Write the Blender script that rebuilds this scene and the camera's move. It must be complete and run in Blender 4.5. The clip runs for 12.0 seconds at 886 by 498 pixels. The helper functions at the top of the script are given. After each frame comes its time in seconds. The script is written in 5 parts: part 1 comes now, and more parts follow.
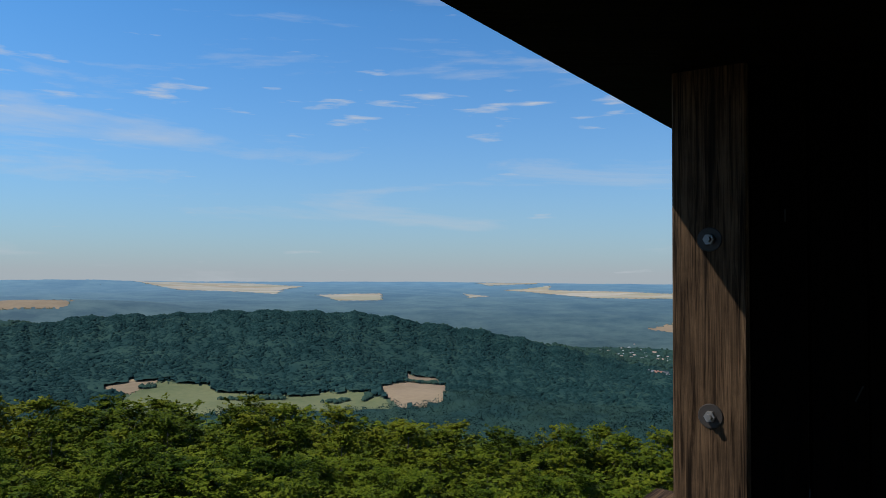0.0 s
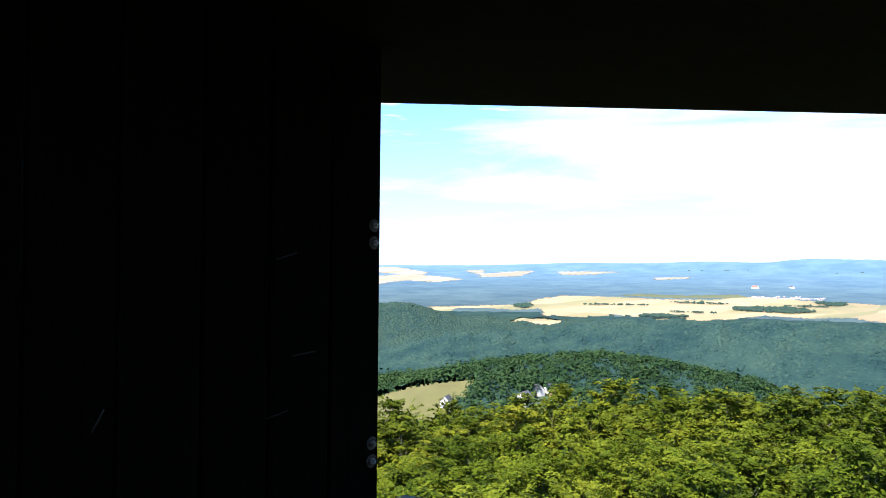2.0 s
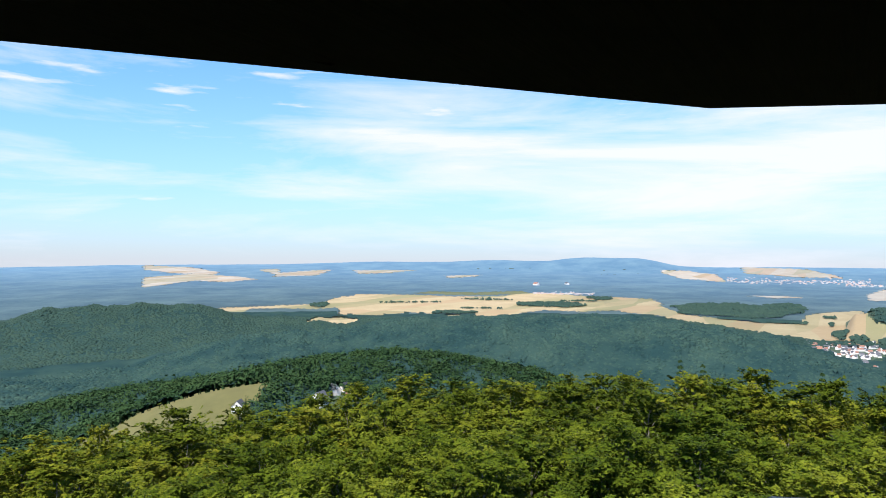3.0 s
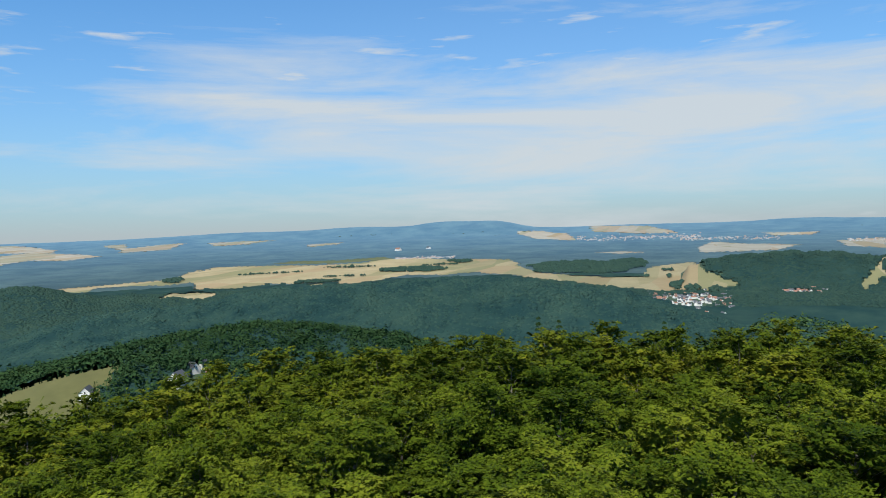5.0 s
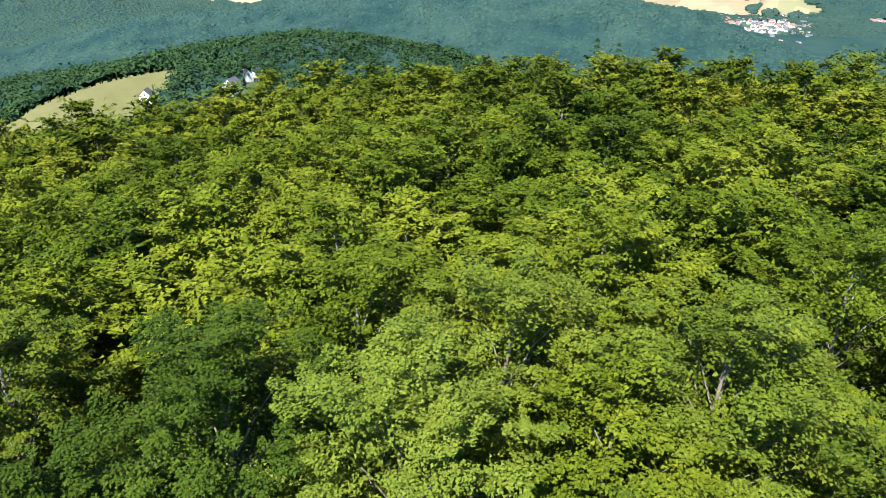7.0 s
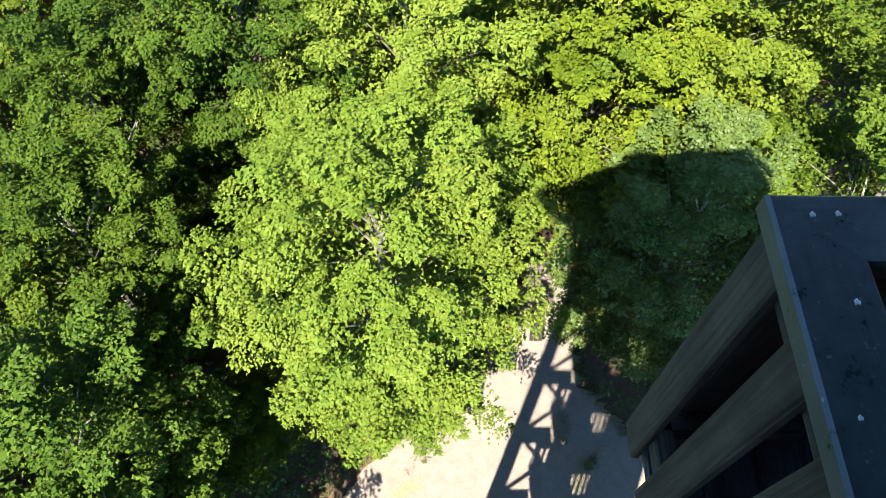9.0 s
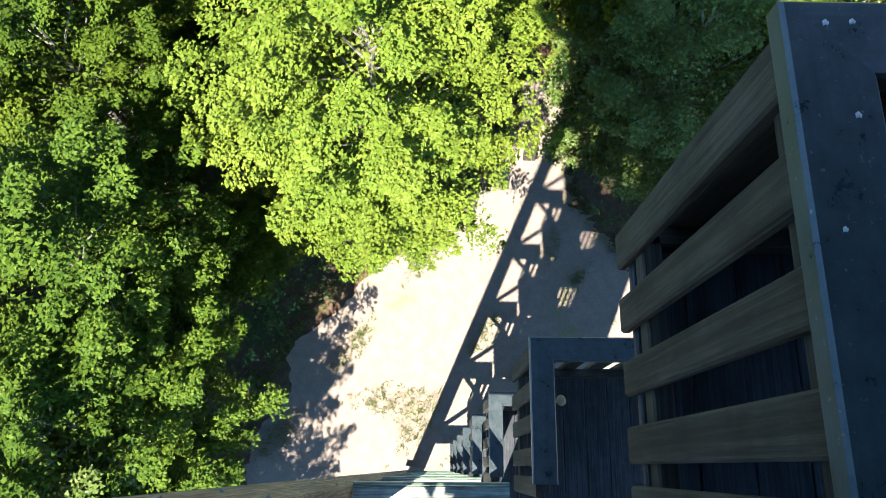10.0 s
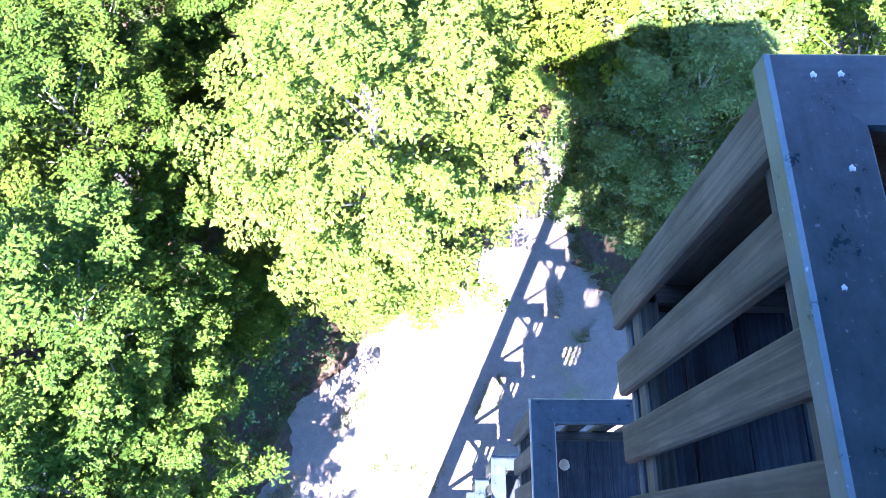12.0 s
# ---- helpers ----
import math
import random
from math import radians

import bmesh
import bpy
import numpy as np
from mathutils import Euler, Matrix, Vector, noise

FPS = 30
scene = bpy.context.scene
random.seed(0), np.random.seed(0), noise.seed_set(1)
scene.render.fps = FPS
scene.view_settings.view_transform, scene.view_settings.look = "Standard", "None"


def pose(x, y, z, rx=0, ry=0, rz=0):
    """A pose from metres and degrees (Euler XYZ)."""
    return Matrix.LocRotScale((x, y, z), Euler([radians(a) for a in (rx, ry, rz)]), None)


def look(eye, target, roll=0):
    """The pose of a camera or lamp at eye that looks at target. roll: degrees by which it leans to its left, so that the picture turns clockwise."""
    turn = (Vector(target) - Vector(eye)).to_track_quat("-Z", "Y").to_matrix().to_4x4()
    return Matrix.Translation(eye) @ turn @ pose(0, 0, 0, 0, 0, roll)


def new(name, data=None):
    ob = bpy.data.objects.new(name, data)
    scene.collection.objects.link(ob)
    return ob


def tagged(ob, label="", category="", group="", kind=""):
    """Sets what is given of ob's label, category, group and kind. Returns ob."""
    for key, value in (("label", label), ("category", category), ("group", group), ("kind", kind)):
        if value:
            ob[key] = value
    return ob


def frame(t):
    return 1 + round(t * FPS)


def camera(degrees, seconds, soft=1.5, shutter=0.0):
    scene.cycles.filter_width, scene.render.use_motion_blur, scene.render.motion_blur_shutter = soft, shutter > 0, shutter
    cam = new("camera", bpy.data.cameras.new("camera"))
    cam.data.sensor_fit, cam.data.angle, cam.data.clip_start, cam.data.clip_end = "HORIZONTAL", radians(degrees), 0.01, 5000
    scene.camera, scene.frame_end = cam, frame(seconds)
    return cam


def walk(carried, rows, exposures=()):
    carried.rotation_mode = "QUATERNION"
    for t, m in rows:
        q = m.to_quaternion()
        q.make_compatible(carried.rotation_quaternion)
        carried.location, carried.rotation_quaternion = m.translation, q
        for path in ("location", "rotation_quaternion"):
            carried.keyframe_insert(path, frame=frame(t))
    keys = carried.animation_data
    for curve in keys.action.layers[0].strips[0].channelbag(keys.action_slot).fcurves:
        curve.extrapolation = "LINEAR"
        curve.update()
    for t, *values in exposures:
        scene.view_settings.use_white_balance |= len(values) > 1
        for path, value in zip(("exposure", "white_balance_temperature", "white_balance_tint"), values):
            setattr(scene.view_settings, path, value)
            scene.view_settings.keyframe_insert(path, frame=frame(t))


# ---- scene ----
import functools

cam = camera(63.36, 12.0, soft=0.5)
EYE = 24.0  # height of the lens over the ground at the foot of the tower
# seconds, x, y, height against EYE, tilt, lean, turn
PATH = [
    (0.0, -0.383, -0.229, -0.377, 1.96, -0.37, -1.48),
    (0.5, -0.240, -0.153, -0.388, 1.98, -1.09, -10.80),
    (1.0, -0.066, -0.057, -0.406, 1.11, -2.47, -19.19),
    (1.5, 0.063, 0.104, -0.390, 1.75, -0.62, -33.19),
    (2.0, 0.224, 0.178, -0.383, 1.05, -0.53, -43.69),
    (2.5, 0.462, 0.236, -0.365, 1.33, -0.47, -50.17),
    (3.0, 0.682, 0.332, -0.376, 1.09, -0.38, -59.80),
    (3.2, 0.726, 0.389, -0.375, 1.07, 0.02, -62.85),
    (4.8, 1.444, 0.708, -0.357, -0.93, 1.14, -69.39),
    (5.0, 1.499, 0.750, -0.331, -1.71, 1.64, -70.82),
    (5.5, 1.540, 0.772, -0.274, -4.96, 0.40, -69.00),
    (6.0, 1.573, 0.724, -0.246, -8.81, -0.28, -66.52),
    (6.5, 1.589, 0.806, -0.264, -14.93, 0.30, -67.51),
    (7.0, 1.687, 0.751, -0.183, -23.86, -0.28, -66.35),
    (7.5, 1.827, 0.727, -0.059, -34.08, -0.25, -65.41),
    (7.7, 1.865, 0.714, -0.026, -37.35, -0.14, -65.04),
    (9.3, 1.833, 0.726, -0.049, -63.35, -1.05, -65.77),
    (9.5, 1.839, 0.714, -0.055, -66.26, -1.61, -65.82),
    (10.0, 1.828, 0.724, -0.048, -73.06, -0.83, -65.51),
    (10.5, 1.826, 0.726, -0.057, -77.11, -1.02, -65.53),
    (11.0, 1.830, 0.722, -0.068, -78.97, -0.85, -65.42),
    (11.5, 1.840, 0.719, -0.089, -77.66, -0.51, -65.58),
    (12.0, 1.860, 0.697, -0.094, -68.37, -0.41, -65.69),
]
# seconds, stops, kelvin, tint
EXPOSURES = [(0.0, -0.25, 6350, 10), (0.5, 0.3, 6400, 10), (1.0, 0.75, 6500, 14), (1.5, 1.05, 6400, 18), (2.0, 1.25, 6500, 18), (2.5, 1.05, 6500, 18),
             (3.2, 0.45, 6500, 16), (5.0, 0.0, 6450, 6), (5.8, 0.05, 6450, 8), (6.5, 0.45, 6500, 10), (7.0, 1.3, 6500, 10), (7.5, 1.9, 6500, 11),
             (9.5, 2.0, 6500, 11), (10.5, 2.6, 6450, 15), (11.2, 3.2, 5900, 24), (12.0, 3.8, 5250, 33)]
walk(cam, [(t, pose(x, y, EYE + z, 90 + tilt, lean, turn)) for t, x, y, z, tilt, lean, turn in PATH], EXPOSURES)

# ---- sky and sun ----
SUN_AZ, SUN_EL = 268.9, 51.9  # clockwise from +y, over the horizon
sun_from = Vector((math.sin(radians(SUN_AZ)) * math.cos(radians(SUN_EL)),
                   math.cos(radians(SUN_AZ)) * math.cos(radians(SUN_EL)), math.sin(radians(SUN_EL))))
sun = new("sun", bpy.data.lights.new("sun", "SUN"))
sun.data.energy, sun.data.angle, sun.data.color = 5.0, radians(0.5), (1.0, 0.95, 0.86)
sun.matrix_world = look((0, 0, 200), Vector((0, 0, 200)) - sun_from)

world = bpy.data.worlds.new("sky")
scene.world = world
world.use_nodes = True


def build_sky(tree):
    n, link = tree.nodes, tree.links
    n.clear()

    def calc(op, a, b=None, c=None):
        m = n.new("ShaderNodeMath")
        m.operation = op
        for k, v in enumerate((a, b, c)):
            if v is None:
                continue
            if isinstance(v, (int, float)):
                m.inputs[k].default_value = v
            else:
                link.new(v, m.inputs[k])
        return m.outputs[0]

    def blend(f, a, b, mode="MIX"):
        m = n.new("ShaderNodeMix")
        m.data_type, m.blend_type = "RGBA", mode
        for key, v in (("Factor", f), ("A", a), ("B", b)):
            if isinstance(v, (int, float)):
                m.inputs[key].default_value = v
            elif isinstance(v, tuple):
                m.inputs[key].default_value = (*v, 1)
            else:
                link.new(v, m.inputs[key])
        return m.outputs["Result"]

    out = n.new("ShaderNodeOutputWorld")
    bg = n.new("ShaderNodeBackground")
    bg.inputs["Strength"].default_value = 0.08
    sky = n.new("ShaderNodeTexSky")
    sky.sky_type, sky.sun_disc = "NISHITA", False
    sky.sun_elevation, sky.sun_rotation = radians(SUN_EL), radians(SUN_AZ)
    sky.altitude, sky.air_density, sky.dust_density, sky.ozone_density = 600, 1.0, 0.4, 2.0
    co = n.new("ShaderNodeTexCoord")
    split = n.new("ShaderNodeSeparateXYZ")
    link.new(co.outputs["Generated"], split.inputs[0])
    bearing = calc("MULTIPLY", calc("ARCTAN2", split.outputs["X"], split.outputs["Y"]), 180 / math.pi)
    rise = calc("MULTIPLY", calc("ARCSINE", split.outputs["Z"]), 180 / math.pi)
    # overhead, out of view, the sky is dimmed to deepen the shade below
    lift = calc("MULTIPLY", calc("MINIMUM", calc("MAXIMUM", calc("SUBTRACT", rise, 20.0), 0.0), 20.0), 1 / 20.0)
    clear = blend(1.0, sky.outputs[0], blend(lift, SKY_TINT, ZENITH_DIM), "MULTIPLY")
    def bell(v, centre, width):
        d = calc("DIVIDE", calc("SUBTRACT", v, centre), width)
        return calc("POWER", 2.718, calc("MULTIPLY", calc("MULTIPLY", d, d), -1.0))

    # milky air low over the land
    veil = calc("MULTIPLY_ADD", bell(bearing, 78.0, 34.0), 3.5, 8.5)
    milk = calc("POWER", 2.718, calc("DIVIDE", calc("MULTIPLY", calc("MAXIMUM", rise, 0.0), -1.0), veil))
    base = blend(calc("MULTIPLY", milk, 0.92), clear, AIR)
    # thin streaked cloud, thickest towards bearing 75 between 3 and 16 degrees of height
    place = n.new("ShaderNodeCombineXYZ")
    link.new(calc("MULTIPLY", bearing, 0.052), place.inputs[0])
    link.new(calc("MULTIPLY", rise, 0.36), place.inputs[1])
    lean = n.new("ShaderNodeMapping")
    lean.inputs["Rotation"].default_value = (0, 0, radians(-3))
    lean.inputs["Location"].default_value = (3.1, 0.4, 0)
    link.new(place.outputs[0], lean.inputs[0])
    big = n.new("ShaderNodeTexNoise")
    big.inputs["Scale"].default_value, big.inputs["Detail"].default_value = 0.75, 10
    big.inputs["Roughness"].default_value, big.inputs["Distortion"].default_value = 0.6, 0.35
    link.new(lean.outputs[0], big.inputs["Vector"])

    cover = calc("MULTIPLY", bell(rise, 8.0, 6.0), calc("MULTIPLY_ADD", bell(bearing, 78.0, 36.0), 0.29, 0.02))
    amount = calc("ADD", big.outputs["Fac"], cover)
    ramp = n.new("ShaderNodeValToRGB")
    ramp.color_ramp.elements[0].position, ramp.color_ramp.elements[1].position = 0.56, 0.84
    ramp.color_ramp.elements[0].color, ramp.color_ramp.elements[1].color = (0, 0, 0, 1), (0.9, 0.9, 0.9, 1)
    link.new(amount, ramp.inputs[0])
    # small puffs in a row higher up
    puff = n.new("ShaderNodeTexNoise")
    puff.inputs["Scale"].default_value, puff.inputs["Detail"].default_value = 3.2, 8
    link.new(lean.outputs[0], puff.inputs["Vector"])
    puffs = calc("ADD", puff.outputs["Fac"], calc("MULTIPLY", bell(rise, 13.0, 2.6), 0.12))
    ramp2 = n.new("ShaderNodeValToRGB")
    ramp2.color_ramp.elements[0].position, ramp2.color_ramp.elements[1].position = 0.68, 0.82
    ramp2.color_ramp.elements[0].color, ramp2.color_ramp.elements[1].color = (0, 0, 0, 1), (0.8, 0.8, 0.8, 1)
    link.new(puffs, ramp2.inputs[0])
    both = blend(1.0, ramp.outputs[0], ramp2.outputs[0], "LIGHTEN")
    result = blend(both, base, CLOUD)
    link.new(result, bg.inputs["Color"])
    link.new(bg.outputs[0], out.inputs[0])


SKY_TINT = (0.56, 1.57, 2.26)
ZENITH_DIM = (0.10, 0.15, 0.22)
AIR = (5.8, 6.05, 6.45)
CLOUD = (8.0, 8.4, 8.9)
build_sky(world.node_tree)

# ---- materials ----
def material(name, rough=0.8, metal=0.0):
    m = bpy.data.materials.new(name)
    m.use_nodes = True
    bsdf = m.node_tree.nodes["Principled BSDF"]
    bsdf.inputs["Roughness"].default_value = rough
    bsdf.inputs["Metallic"].default_value = metal
    return m, m.node_tree.nodes, m.node_tree.links, bsdf


def ramp_node(n, stops):
    r = n.new("ShaderNodeValToRGB")
    while len(r.color_ramp.elements) < len(stops):
        r.color_ramp.elements.new(0.5)
    for e, (p, c) in zip(r.color_ramp.elements, stops):
        e.position, e.color = p, (*c, 1)
    return r


def noise_node(n, link, scale, detail=5, rough=0.55, vector=None, dist=0.0):
    t = n.new("ShaderNodeTexNoise")
    t.inputs["Scale"].default_value, t.inputs["Detail"].default_value = scale, detail
    t.inputs["Roughness"].default_value, t.inputs["Distortion"].default_value = rough, dist
    if vector is not None:
        link.new(vector, t.inputs["Vector"])
    return t


def mixed(n, link, a, b, fac, mode="MIX"):
    m = n.new("ShaderNodeMix")
    m.data_type, m.blend_type = "RGBA", mode
    for key, v in (("A", a), ("B", b), ("Factor", fac)):
        if isinstance(v, (int, float)):
            m.inputs[key].default_value = v
        elif isinstance(v, tuple):
            m.inputs[key].default_value = (*v, 1)
        else:
            link.new(v, m.inputs[key])
    return m.outputs["Result"]


def bumped(n, link, bsdf, height, strength, distance):
    b = n.new("ShaderNodeBump")
    b.inputs["Strength"].default_value, b.inputs["Distance"].default_value = strength, distance
    link.new(height, b.inputs["Height"])
    link.new(b.outputs[0], bsdf.inputs["Normal"])


def leaf_material(name, dark, mid, light, gloss=0.45, through_light=0.15, mottle=0.35, sheen=0.03):
    m, n, link, bsdf = material(name, gloss)
    geo, info = n.new("ShaderNodeNewGeometry"), n.new("ShaderNodeObjectInfo")
    blotch = noise_node(n, link, mottle, 6, vector=geo.outputs["Position"])
    add = n.new("ShaderNodeMath")
    add.operation = "MULTIPLY_ADD"
    link.new(info.outputs["Random"], add.inputs[0])
    add.inputs[1].default_value = 0.55
    add2 = n.new("ShaderNodeMath")
    add2.operation = "MULTIPLY_ADD"
    link.new(geo.outputs["Random Per Island"], add2.inputs[0])
    add2.inputs[1].default_value = 0.34
    sub = n.new("ShaderNodeMath")
    sub.operation = "MULTIPLY_ADD"
    link.new(blotch.outputs["Fac"], sub.inputs[0])
    sub.inputs[1].default_value, sub.inputs[2].default_value = 1.0, -0.44
    link.new(sub.outputs[0], add2.inputs[2])
    link.new(add2.outputs[0], add.inputs[2])
    r = ramp_node(n, [(0.08, dark), (0.5, mid), (0.95, light)])
    link.new(add.outputs[0], r.inputs[0])
    link.new(r.outputs[0], bsdf.inputs["Base Color"])
    bsdf.inputs["Specular IOR Level"].default_value = sheen
    if through_light:
        tr = n.new("ShaderNodeBsdfTranslucent")
        warm = mixed(n, link, r.outputs[0], (1.5, 1.35, 0.5), 1.0, "MULTIPLY")
        link.new(warm, tr.inputs["Color"])
        mx = n.new("ShaderNodeMixShader")
        mx.inputs[0].default_value = through_light
        link.new(bsdf.outputs[0], mx.inputs[1])
        link.new(tr.outputs[0], mx.inputs[2])
        link.new(mx.outputs[0], n["Material Output"].inputs["Surface"])
    return m


def wood_material(name, dark, light, grain=1.0, rough=0.75, cracks=0.6, gloss=0.3):
    """Weathered timber; the grain runs along the object's own x axis."""
    m, n, link, bsdf = material(name, rough)
    co, info = n.new("ShaderNodeTexCoord"), n.new("ShaderNodeObjectInfo")
    shift = n.new("ShaderNodeVectorMath")
    shift.operation = "MULTIPLY_ADD"
    link.new(info.outputs["Random"], shift.inputs[0])
    shift.inputs[1].default_value = (7, 5, 3)
    link.new(co.outputs["Object"], shift.inputs[2])
    mp = n.new("ShaderNodeMapping")
    mp.inputs["Scale"].default_value = (1.1 * grain, 34 * grain, 34 * grain)
    link.new(shift.outputs[0], mp.inputs[0])
    fine = noise_node(n, link, 4.0, 8, 0.7, mp.outputs[0], 0.6)
    wide = noise_node(n, link, 1.0, 3, 0.5, mp.outputs[0], 0.8)
    stain = noise_node(n, link, 5.0, 6, 0.65, shift.outputs[0])
    r = ramp_node(n, [(0.38, dark), (0.62, light)])
    link.new(fine.outputs["Fac"], r.inputs[0])
    mk = ramp_node(n, [(0.36, (1, 1, 1)), (0.43, (0, 0, 0))])
    link.new(wide.outputs["Fac"], mk.inputs[0])
    ml = n.new("ShaderNodeMath")
    ml.operation = "MULTIPLY"
    link.new(mk.outputs[0], ml.inputs[0])
    ml.inputs[1].default_value = cracks
    c = mixed(n, link, r.outputs[0], tuple(v * 0.4 for v in dark), ml.outputs[0])
    sm = ramp_node(n, [(0.35, (0.55, 0.55, 0.55)), (0.7, (1.15, 1.15, 1.15))])
    link.new(stain.outputs["Fac"], sm.inputs[0])
    c = mixed(n, link, c, sm.outputs[0], 1.0, "MULTIPLY")
    link.new(c, bsdf.inputs["Base Color"])
    bsdf.inputs["Specular IOR Level"].default_value = gloss
    h = mixed(n, link, fine.outputs["Color"], wide.outputs["Color"], 0.5)
    bumped(n, link, bsdf, h, 0.8, 0.006)
    return m


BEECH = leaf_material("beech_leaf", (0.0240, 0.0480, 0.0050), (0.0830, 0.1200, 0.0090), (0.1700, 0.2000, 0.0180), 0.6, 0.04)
# lighter beech leaf: sunlight put into the colour of the bright trees
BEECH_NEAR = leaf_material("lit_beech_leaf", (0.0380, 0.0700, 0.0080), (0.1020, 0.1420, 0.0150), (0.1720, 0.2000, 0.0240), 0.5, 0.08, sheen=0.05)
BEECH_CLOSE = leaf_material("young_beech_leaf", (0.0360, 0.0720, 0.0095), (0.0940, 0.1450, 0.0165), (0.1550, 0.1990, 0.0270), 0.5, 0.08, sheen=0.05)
# dark maple leaf that also paints shade on the low trees
SHADE_LEAF = leaf_material("dark_maple_and_shade_leaf", (0.024, 0.050, 0.007), (0.054, 0.090, 0.010), (0.105, 0.138, 0.015), 0.5, 0.04)
BEECH_FAR = leaf_material("beech_crown_far", (0.0280, 0.0500, 0.0050), (0.0840, 0.1150, 0.0088), (0.1750, 0.1850, 0.0160), 0.6, 0.04)
SHRUB = leaf_material("maple_leaf", (0.0400, 0.0790, 0.0200), (0.0800, 0.1240, 0.0270), (0.1350, 0.1760, 0.0380), 0.42, 0.10, sheen=0.2)
NEEDLE = leaf_material("spruce_needles", (0.012, 0.030, 0.012), (0.022, 0.048, 0.016), (0.038, 0.068, 0.020), 0.7, 0.05)
WOODS = leaf_material("woodland", (0.020, 0.052, 0.022), (0.045, 0.089, 0.032), (0.092, 0.138, 0.041), 0.8, 0.0, 0.04)
# bluer woods for ridges and hills: haze is put into the leaf colour
WOODS_MID_HAZED = leaf_material("hazed_ridge_woodland", (0.0085, 0.0300, 0.0340), (0.0180, 0.0500, 0.0530), (0.0420, 0.0850, 0.0700), 0.9, 0.0, 0.02)
WOODS_FAR_HAZED = leaf_material("hazed_far_woodland", (0.022, 0.052, 0.048), (0.031, 0.065, 0.055), (0.045, 0.083, 0.062), 0.9, 0.0, 0.015)


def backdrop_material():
    """Forest at the rim of sight, with haze painted as glow that grows outward."""
    m, n, link, bsdf = material("hazed_forest_backdrop", 0.95)
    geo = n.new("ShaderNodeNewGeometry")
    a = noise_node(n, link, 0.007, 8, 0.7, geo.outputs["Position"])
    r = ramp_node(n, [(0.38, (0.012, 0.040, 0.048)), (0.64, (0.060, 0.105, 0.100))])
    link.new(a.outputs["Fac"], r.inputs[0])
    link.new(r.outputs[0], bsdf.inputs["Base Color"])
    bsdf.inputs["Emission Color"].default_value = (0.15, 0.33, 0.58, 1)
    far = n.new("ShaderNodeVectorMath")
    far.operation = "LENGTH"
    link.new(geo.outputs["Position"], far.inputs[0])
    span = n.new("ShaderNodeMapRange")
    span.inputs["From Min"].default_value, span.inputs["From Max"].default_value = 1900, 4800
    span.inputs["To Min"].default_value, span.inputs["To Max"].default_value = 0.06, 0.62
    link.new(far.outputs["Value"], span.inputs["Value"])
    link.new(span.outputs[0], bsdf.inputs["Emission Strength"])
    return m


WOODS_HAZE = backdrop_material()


def bark_material():
    m, n, link, bsdf = material("beech_bark", 0.85)
    co = n.new("ShaderNodeTexCoord")
    a = noise_node(n, link, 3.0, 6, 0.6, co.outputs["Object"])
    r = ramp_node(n, [(0.3, (0.11, 0.095, 0.075)), (0.7, (0.28, 0.255, 0.21))])
    link.new(a.outputs["Fac"], r.inputs[0])
    link.new(r.outputs[0], bsdf.inputs["Base Color"])
    bumped(n, link, bsdf, a.outputs["Fac"], 0.4, 0.02)
    return m


BARK = bark_material()


def glazed_material(name, dark, light, grainy=0.22, moss=None):
    """Smooth glazed timber, blotched and speckled by rain and droppings, with only a trace of grain."""
    m, n, link, bsdf = material(name, 0.42)
    co, info = n.new("ShaderNodeTexCoord"), n.new("ShaderNodeObjectInfo")
    shift = n.new("ShaderNodeVectorMath")
    shift.operation = "MULTIPLY_ADD"
    link.new(info.outputs["Random"], shift.inputs[0])
    shift.inputs[1].default_value = (7, 5, 3)
    link.new(co.outputs["Object"], shift.inputs[2])
    mp = n.new("ShaderNodeMapping")
    mp.inputs["Scale"].default_value = (1.5, 22, 22)
    link.new(shift.outputs[0], mp.inputs[0])
    grain = noise_node(n, link, 3.0, 6, 0.6, mp.outputs[0])
    blotch = noise_node(n, link, 11.0, 10, 0.75, shift.outputs[0])
    speck = noise_node(n, link, 90.0, 3, 0.6, shift.outputs[0])
    r = ramp_node(n, [(0.34, dark), (0.66, light)])
    link.new(mixed(n, link, blotch.outputs["Fac"], grain.outputs["Fac"], grainy), r.inputs[0])
    col = r.outputs[0]
    if moss:
        green = ramp_node(n, [(0.5, (0, 0, 0)), (0.7, (0.7, 0.7, 0.7))])
        link.new(noise_node(n, link, 4.0, 5, 0.6, shift.outputs[0]).outputs["Fac"], green.inputs[0])
        col = mixed(n, link, col, moss, green.outputs[0])
    dots = ramp_node(n, [(0.66, (0, 0, 0)), (0.74, (0.6, 0.6, 0.6))])
    link.new(speck.outputs["Fac"], dots.inputs[0])
    link.new(mixed(n, link, col, (0.22, 0.23, 0.23), dots.outputs[0]), bsdf.inputs["Base Color"])
    gl = ramp_node(n, [(0.3, (0.22, 0.22, 0.22)), (0.7, (0.45, 0.45, 0.45))])
    link.new(blotch.outputs["Fac"], gl.inputs[0])
    link.new(gl.outputs[0], bsdf.inputs["Roughness"])
    bsdf.inputs["Specular IOR Level"].default_value = 0.5
    bumped(n, link, bsdf, mixed(n, link, blotch.outputs["Fac"], grain.outputs["Fac"], 0.4), 0.35, 0.003)
    return m



